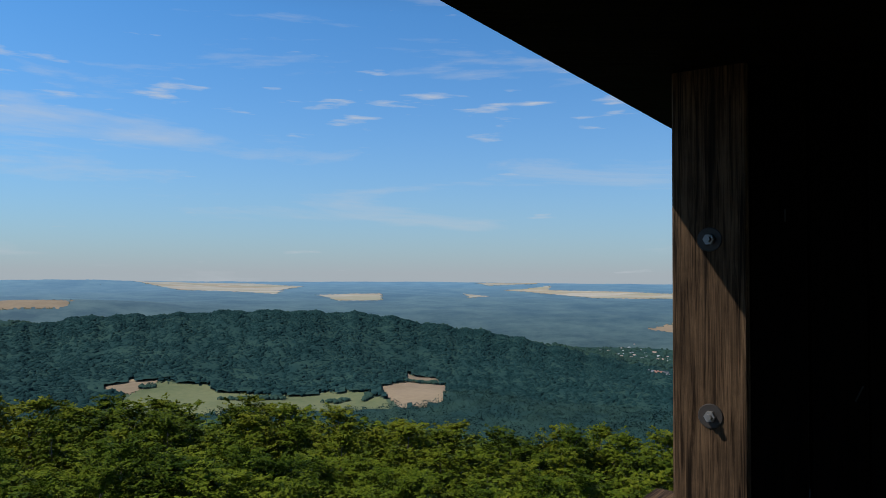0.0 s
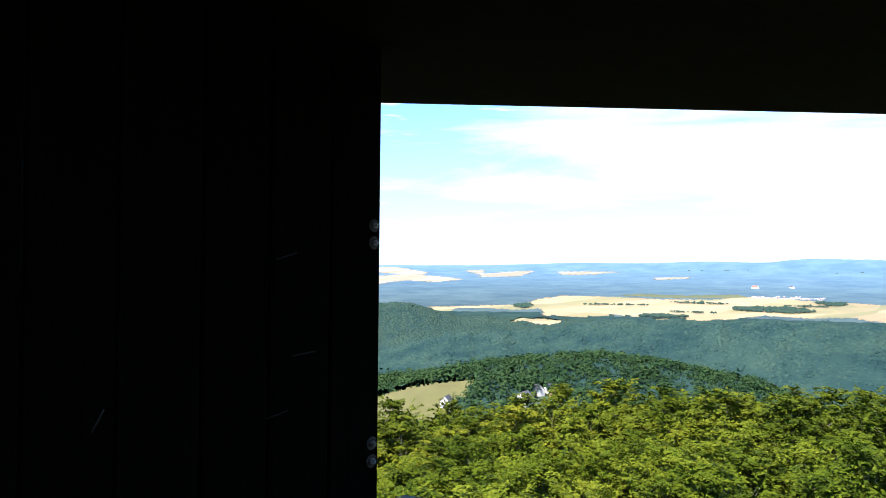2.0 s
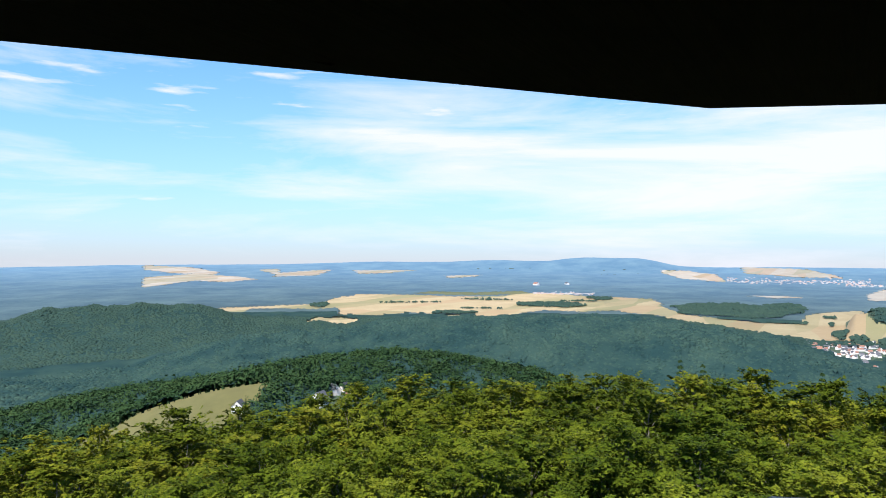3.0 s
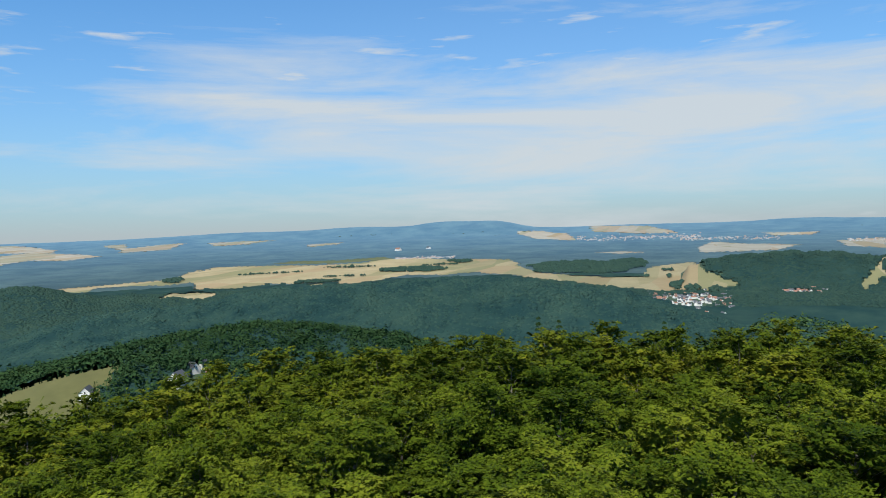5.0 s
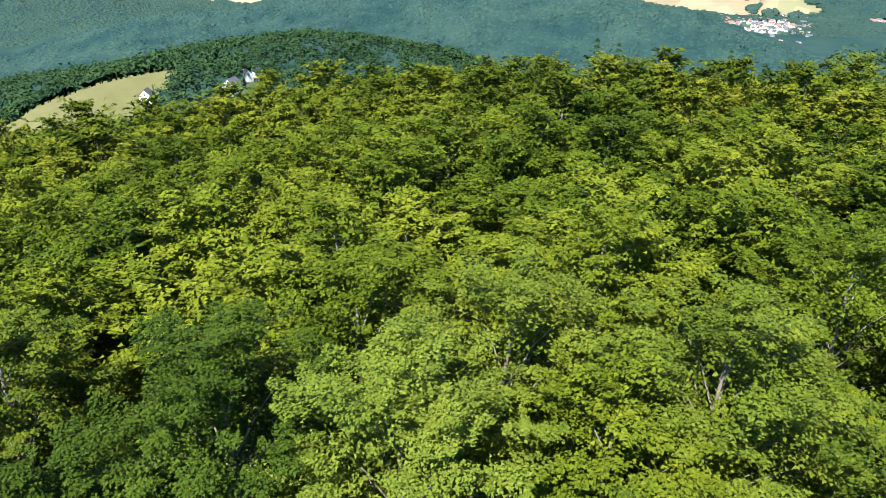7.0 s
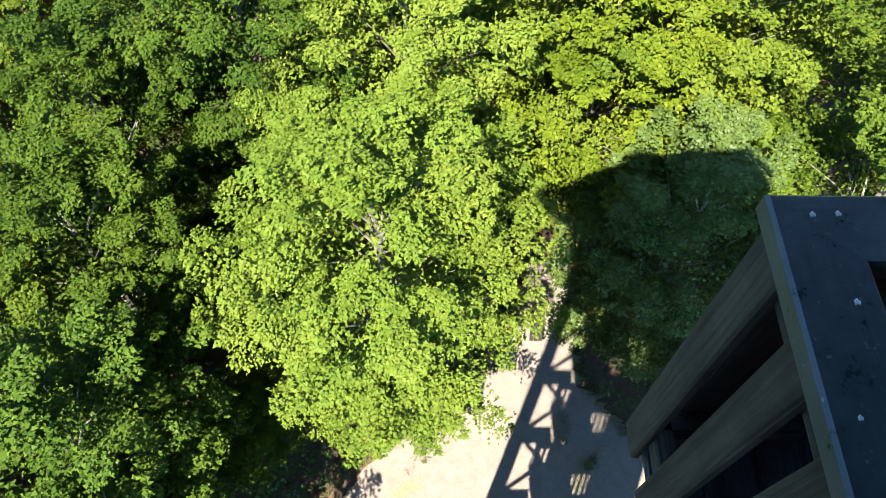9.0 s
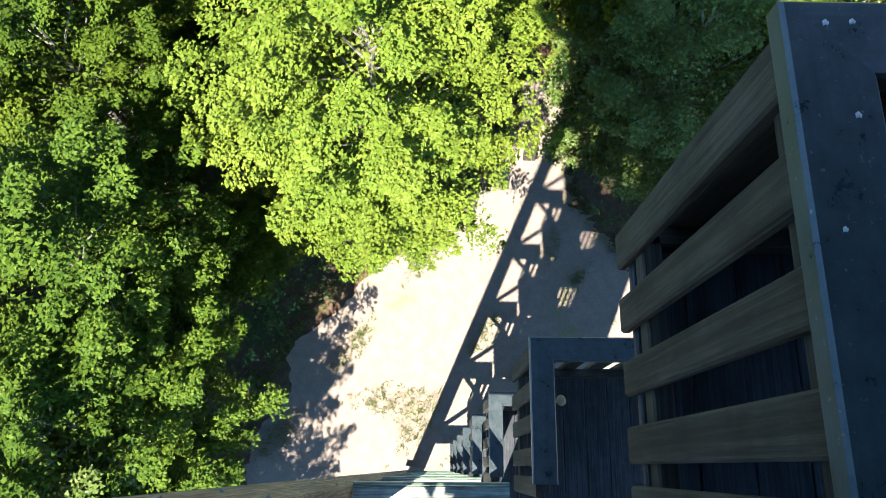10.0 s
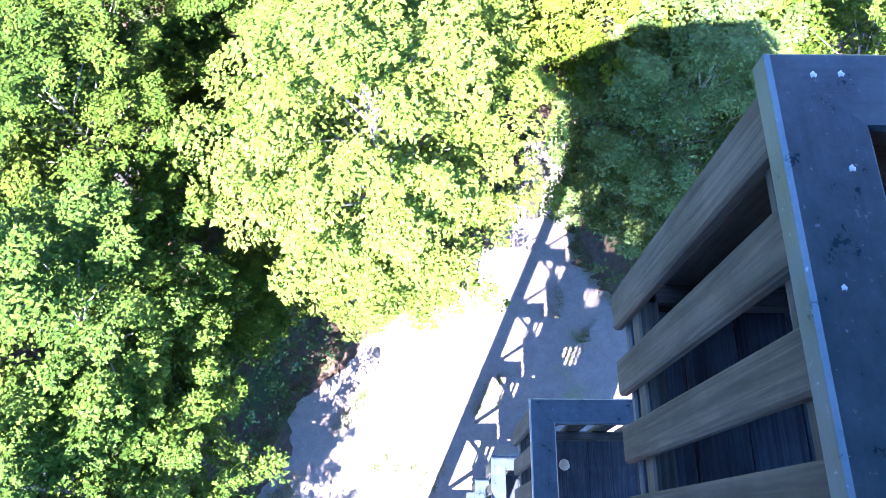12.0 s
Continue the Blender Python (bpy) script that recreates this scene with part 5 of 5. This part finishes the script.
def house(x, y, turn, kind, slate, group, label, scale=1.0):
    wall, roofs = HOUSES[kind]
    e = new("house")
    e.location = (x, y, float(land(x, y)))
    e.rotation_euler = (0, 0, turn)
    e.scale = (scale,) * 3
    tagged(e, label, "house", group)
    new("wall", wall).parent = e
    new("roof", roofs[slate]).parent = e
    return e


def village(b, d, w, h, n):
    g = random.Random(int(b * 10))
    for k in range(n):
        az, r = b + w * g.uniform(-1, 1), d + h * g.gauss(0, 0.55)
        x, y = (float(v) for v in around(az, r))
        slate = 0 if g.random() < 0.45 else 1
        big = 0.55
        house(x, y, g.uniform(0, 3.14), g.randrange(3), slate, "village houses",
              "small white house with a red tiled roof" if not slate else "small white house with a grey slate roof", big)


def far_village(b, d, w, h, n):
    """Houses too far off to tell apart, joined."""
    g = random.Random(int(b * 10))
    bm = bmesh.new()
    for k in range(n):
        x, y = (float(v) for v in around(b + w * g.uniform(-1, 1), d + h * g.gauss(0, 0.55)))
        m = Matrix.Translation((x, y, float(land(x, y)))) @ Matrix.Rotation(g.uniform(0, 3.14), 4, "Z") @ Matrix.Scale(g.uniform(0.34, 0.6), 4)
        wall, roofs = HOUSES[g.randrange(3)]
        for idx, me in ((0, wall), (1 + (g.random() < 0.5), roofs[0])):
            c = me.copy()
            c.transform(m)
            before = len(bm.faces)
            bm.from_mesh(c)
            bpy.data.meshes.remove(c)
            bm.faces.ensure_lookup_table()
            for f in bm.faces[before:]:
                f.material_index = idx
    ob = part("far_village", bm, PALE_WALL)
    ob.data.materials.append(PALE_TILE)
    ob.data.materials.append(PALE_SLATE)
    return tagged(ob, "distant village of white houses with red and grey roofs", "village", kind="stuff")


for row in VILLAGES:
    (village if row[1] < 1600 else far_village)(*row)


fx, fy = (float(v) for v in around(67.2, reach(67.2, -1.75)))
house(fx, fy, 1.1, 2, 0, "village houses", "long white factory hall beyond the far village", 1.5)
fx, fy = (float(v) for v in around(69.6, reach(69.6, -1.65)))
house(fx, fy, 0.9, 2, 1, "village houses", "low white factory hall with a grey roof", 1.2)


def window_part(parent, x, y, z, wide, tall, out):
    """A window with a pale frame and a dark pane, set in a wall that faces out."""
    side = Vector((-out.y, out.x, 0))
    owner = parent
    for name, grow, push, mat in (("window", 0.12, 0.03, PLASTER), ("pane", 0.0, 0.06, GLASS)):
        bm = bmesh.new()
        q = [Vector((x, y, z)) + side * a * (wide / 2 + grow) + Vector((0, 0, b * (tall / 2 + grow))) + out * push for a, b in ((-1, -1), (1, -1), (1, 1), (-1, 1))]
        base = [bm.verts.new(p) for p in q]
        back = [bm.verts.new(p - out * 0.1) for p in q]
        bm.faces.new(base)
        for k in range(4):
            bm.faces.new((base[k], back[k], back[(k + 1) % 4], base[(k + 1) % 4]))
        owner = part(name, bm, mat, owner)


def hillside_house(az, r, turn, kind, slate, label, scale=1.0):
    x, y = (float(v) for v in around(az, r))
    e = house(x, y, turn, kind, slate, "houses below the wood", label, scale)
    wide, deep, tall = ((12, 9, 5.5), (10, 8, 4.5), (18, 10, 6))[kind]
    for row in (1.6, 4.1):
        if row + 0.8 > tall:
            continue
        for k in range(4):
            for s in (-1, 1):
                window_part(e, (k - 1.5) * wide / 4.4, s * deep / 2, row, 1.1, 1.3, Vector((0, s, 0)))
    for s in (-1, 1):
        window_part(e, s * wide / 2, 0, tall + 0.6, 1.0, 1.2, Vector((s, 0, 0)))
    return e


hillside_house(44.1, 345, 0.5, 1, 1, "white house with a grey roof beside the meadow", 0.62)
hillside_house(50.2, 352, 0.2, 0, 1, "white house with a steep slate roof at the wood's edge", 0.66)
hillside_house(51.3, 366, 1.2, 1, 1, "small white house between trees", 0.56)
hillside_house(52.6, 360, 0.7, 1, 0, "white house with a red roof and terrace", 0.6)
hillside_house(52.1, 374, 0.4, 1, 1, "white gabled house with a slate roof", 0.56)


def spruce_mesh(seed, height=16.0, radius=2.6, whorls=15):
    """Tiers of drooping boughs round a straight stem."""
    g = np.random.default_rng(seed)
    cs, rs, ns = [], [], []
    for k in range(whorls):
        u = k / whorls
        for a in range(9):
            ang = a * 0.698 + k * 0.5 + g.normal(0, 0.15)
            for q in (0.35, 0.75):
                rr = radius * (1 - u) * q * g.uniform(0.8, 1.15) + 0.1
                cs.append((math.cos(ang) * rr, math.sin(ang) * rr, 1.5 + (height - 1.5) * u - rr * 0.35))
                rs.append(0.30 + 0.45 * (1 - u))
                ns.append((math.cos(ang) * 0.5, math.sin(ang) * 0.5, 0.75))
    n = np.array(ns)
    n /= np.linalg.norm(n, axis=1)[:, None]
    v, f = leaf_cloud(5200, (np.array(cs), np.array(rs), n), 0.40, seed)
    return trunk_mesh("trunk", height, [], seed, 0.16), array_mesh("crown", v, f, NEEDLE)


SPRUCE = spruce_mesh(71)
for az, r, s in ((47.8, 336, 0.62), (49.2, 340, 0.62), (44.6, 344, 0.5), (42.2, 330, 0.35), (40.4, 312, 0.4), (78.0, 128, 0.95), (79.6, 130, 0.9), (87.5, 126, 0.85)):
    x, y = (float(v) for v in around(az, r))
    e = new("spruce_tree")
    e.location, e.scale, e.rotation_euler = (x, y, float(land(x, y)) - 0.2), (s, s, s), (0, 0, az)
    tagged(e, "dark green spruce that stands above the beeches", "tree", "spruces")
    for nm, me in zip(("trunk", "crown"), SPRUCE):
        new(nm, me).parent = e


def bench():
    """A plain plank bench beside the path."""
    p = spot(3.3, 11.2, float(land(*spot(3.3, 11.2, 0).xy)))
    t = thing("path_bench", "weathered plank bench beside the gravel path", "bench", at=p)
    for k in range(3):
        a = spot(3.15 + k * 0.16, 10.5, p.z + 0.44)
        b = spot(3.15 + k * 0.16 + 0.15, 11.9, p.z + 0.44)
        put("seat_plank", a, b, 0.13, 0.04, SLAT_WOOD, t)
    for k in (10.7, 11.7):
        put("leg", spot(3.35, k, p.z - 0.1), spot(3.35, k, p.z + 0.42), 0.3, 0.1, LEG_WOOD, t, up=tuple(FWD))
    return t


bench()


def pebble(name, at, size, mat, label, category, seed):
    r = random.Random(seed)
    bm = bmesh.new()
    bmesh.ops.create_icosphere(bm, subdivisions=2, radius=size)
    for v in bm.verts:
        v.co *= r.uniform(0.85, 1.15)
        v.co.z *= 0.7
    ob = part(name, bm, mat)
    ob.location = at
    return tagged(ob, label, category)


STONE = plain_material("yellow_stone", (0.55, 0.44, 0.28), 0.9, 0, 0.2, 30)
pebble("stone", spot(0.83, 0.42, DECK - STOREY + 0.02), 0.035, STONE, "small pale yellow stone on the landing floor", "stone", 4)


def ground_cover():
    """Low leafy growth under the trees round the clearing, thinning out on the gravel's edge."""
    g = np.random.default_rng(33)
    n = 9000
    a, b = g.uniform(-15, 14, n), g.uniform(-8, 24, n)
    half = 1.1 + 6.6 / (1 + np.exp((b - 7.0) * 0.8))
    off = np.abs(a - 0.9 - 0.24 * np.maximum(b, 0)) - half * 0.97
    patch = np.sin(a * 0.9 + 1) * np.sin(b * 0.8) + 0.5 * np.sin(a * 2.3 + b * 1.7)
    keep = (off + 0.5 * patch + g.normal(0, 0.25, n) > 0.25) & (off < 9)
    a, b = a[keep], b[keep]
    x, y = ORIGIN.x + SIDE.x * a + FWD.x * b, ORIGIN.y + SIDE.y * a + FWD.y * b
    c = np.stack([x, y, land(x, y) + g.uniform(0.1, 0.55, len(a))], -1)
    v, f = leaf_cloud(42000, (c, g.uniform(0.25, 0.5, len(a)), unit(g.normal(0, 0.3, (len(a), 3)) + [0, 0, 1])), 0.12, 34)
    return tagged(new("ground_cover", array_mesh("ground_cover", v, f, SHRUB)), "low green brambles and seedlings under the trees", "undergrowth", kind="stuff")


ground_cover()


def grass_tufts():
    """Short grass along the gravel's ragged edge and in thin patches on it."""
    g = np.random.default_rng(35)
    n = 26000
    a, b = g.uniform(-9, 9, n), g.uniform(-5, 16, n)
    half = 1.1 + 6.6 / (1 + np.exp((b - 7.0) * 0.8))
    off = np.abs(a - 0.9 - 0.24 * np.maximum(b, 0)) - half * 0.95
    patch = np.sin(a * 1.3 + 2) * np.sin(b * 1.1 + 0.4) + 0.6 * np.sin(a * 3.1 - b * 2.3)
    lawn = np.hypot((a + 1.1) / 1.5, (b - 2.0) / 0.55) + g.normal(0, 0.25, n) < 0.9
    keep = (np.abs(off) < 0.22 + 0.3 * g.uniform(0, 1, n) ** 2) | (off < 0) & (patch + g.normal(0, 0.2, n) > 1.05) | lawn
    a, b = np.repeat(a[keep], 9) , np.repeat(b[keep], 9)
    a, b = a + g.normal(0, 0.06, len(a)), b + g.normal(0, 0.06, len(b))
    x, y = ORIGIN.x + SIDE.x * a + FWD.x * b, ORIGIN.y + SIDE.y * a + FWD.y * b
    p = np.stack([x, y, land(x, y) + 0.07], -1)
    v = blades(p, unit(g.normal(0, 1, (len(a), 3)) * [1, 1, 0.5]), g.normal(0, 0.5, (len(a), 3)) + [0, 0, 1], g.uniform(0.07, 0.16, (len(a), 1)), 0.10)
    return tagged(new("grass", array_mesh("grass", v, np.arange(len(v)).reshape(-1, 3), SHRUB)), "short green grass on the gravel's edge", "grass", kind="stuff")


grass_tufts()
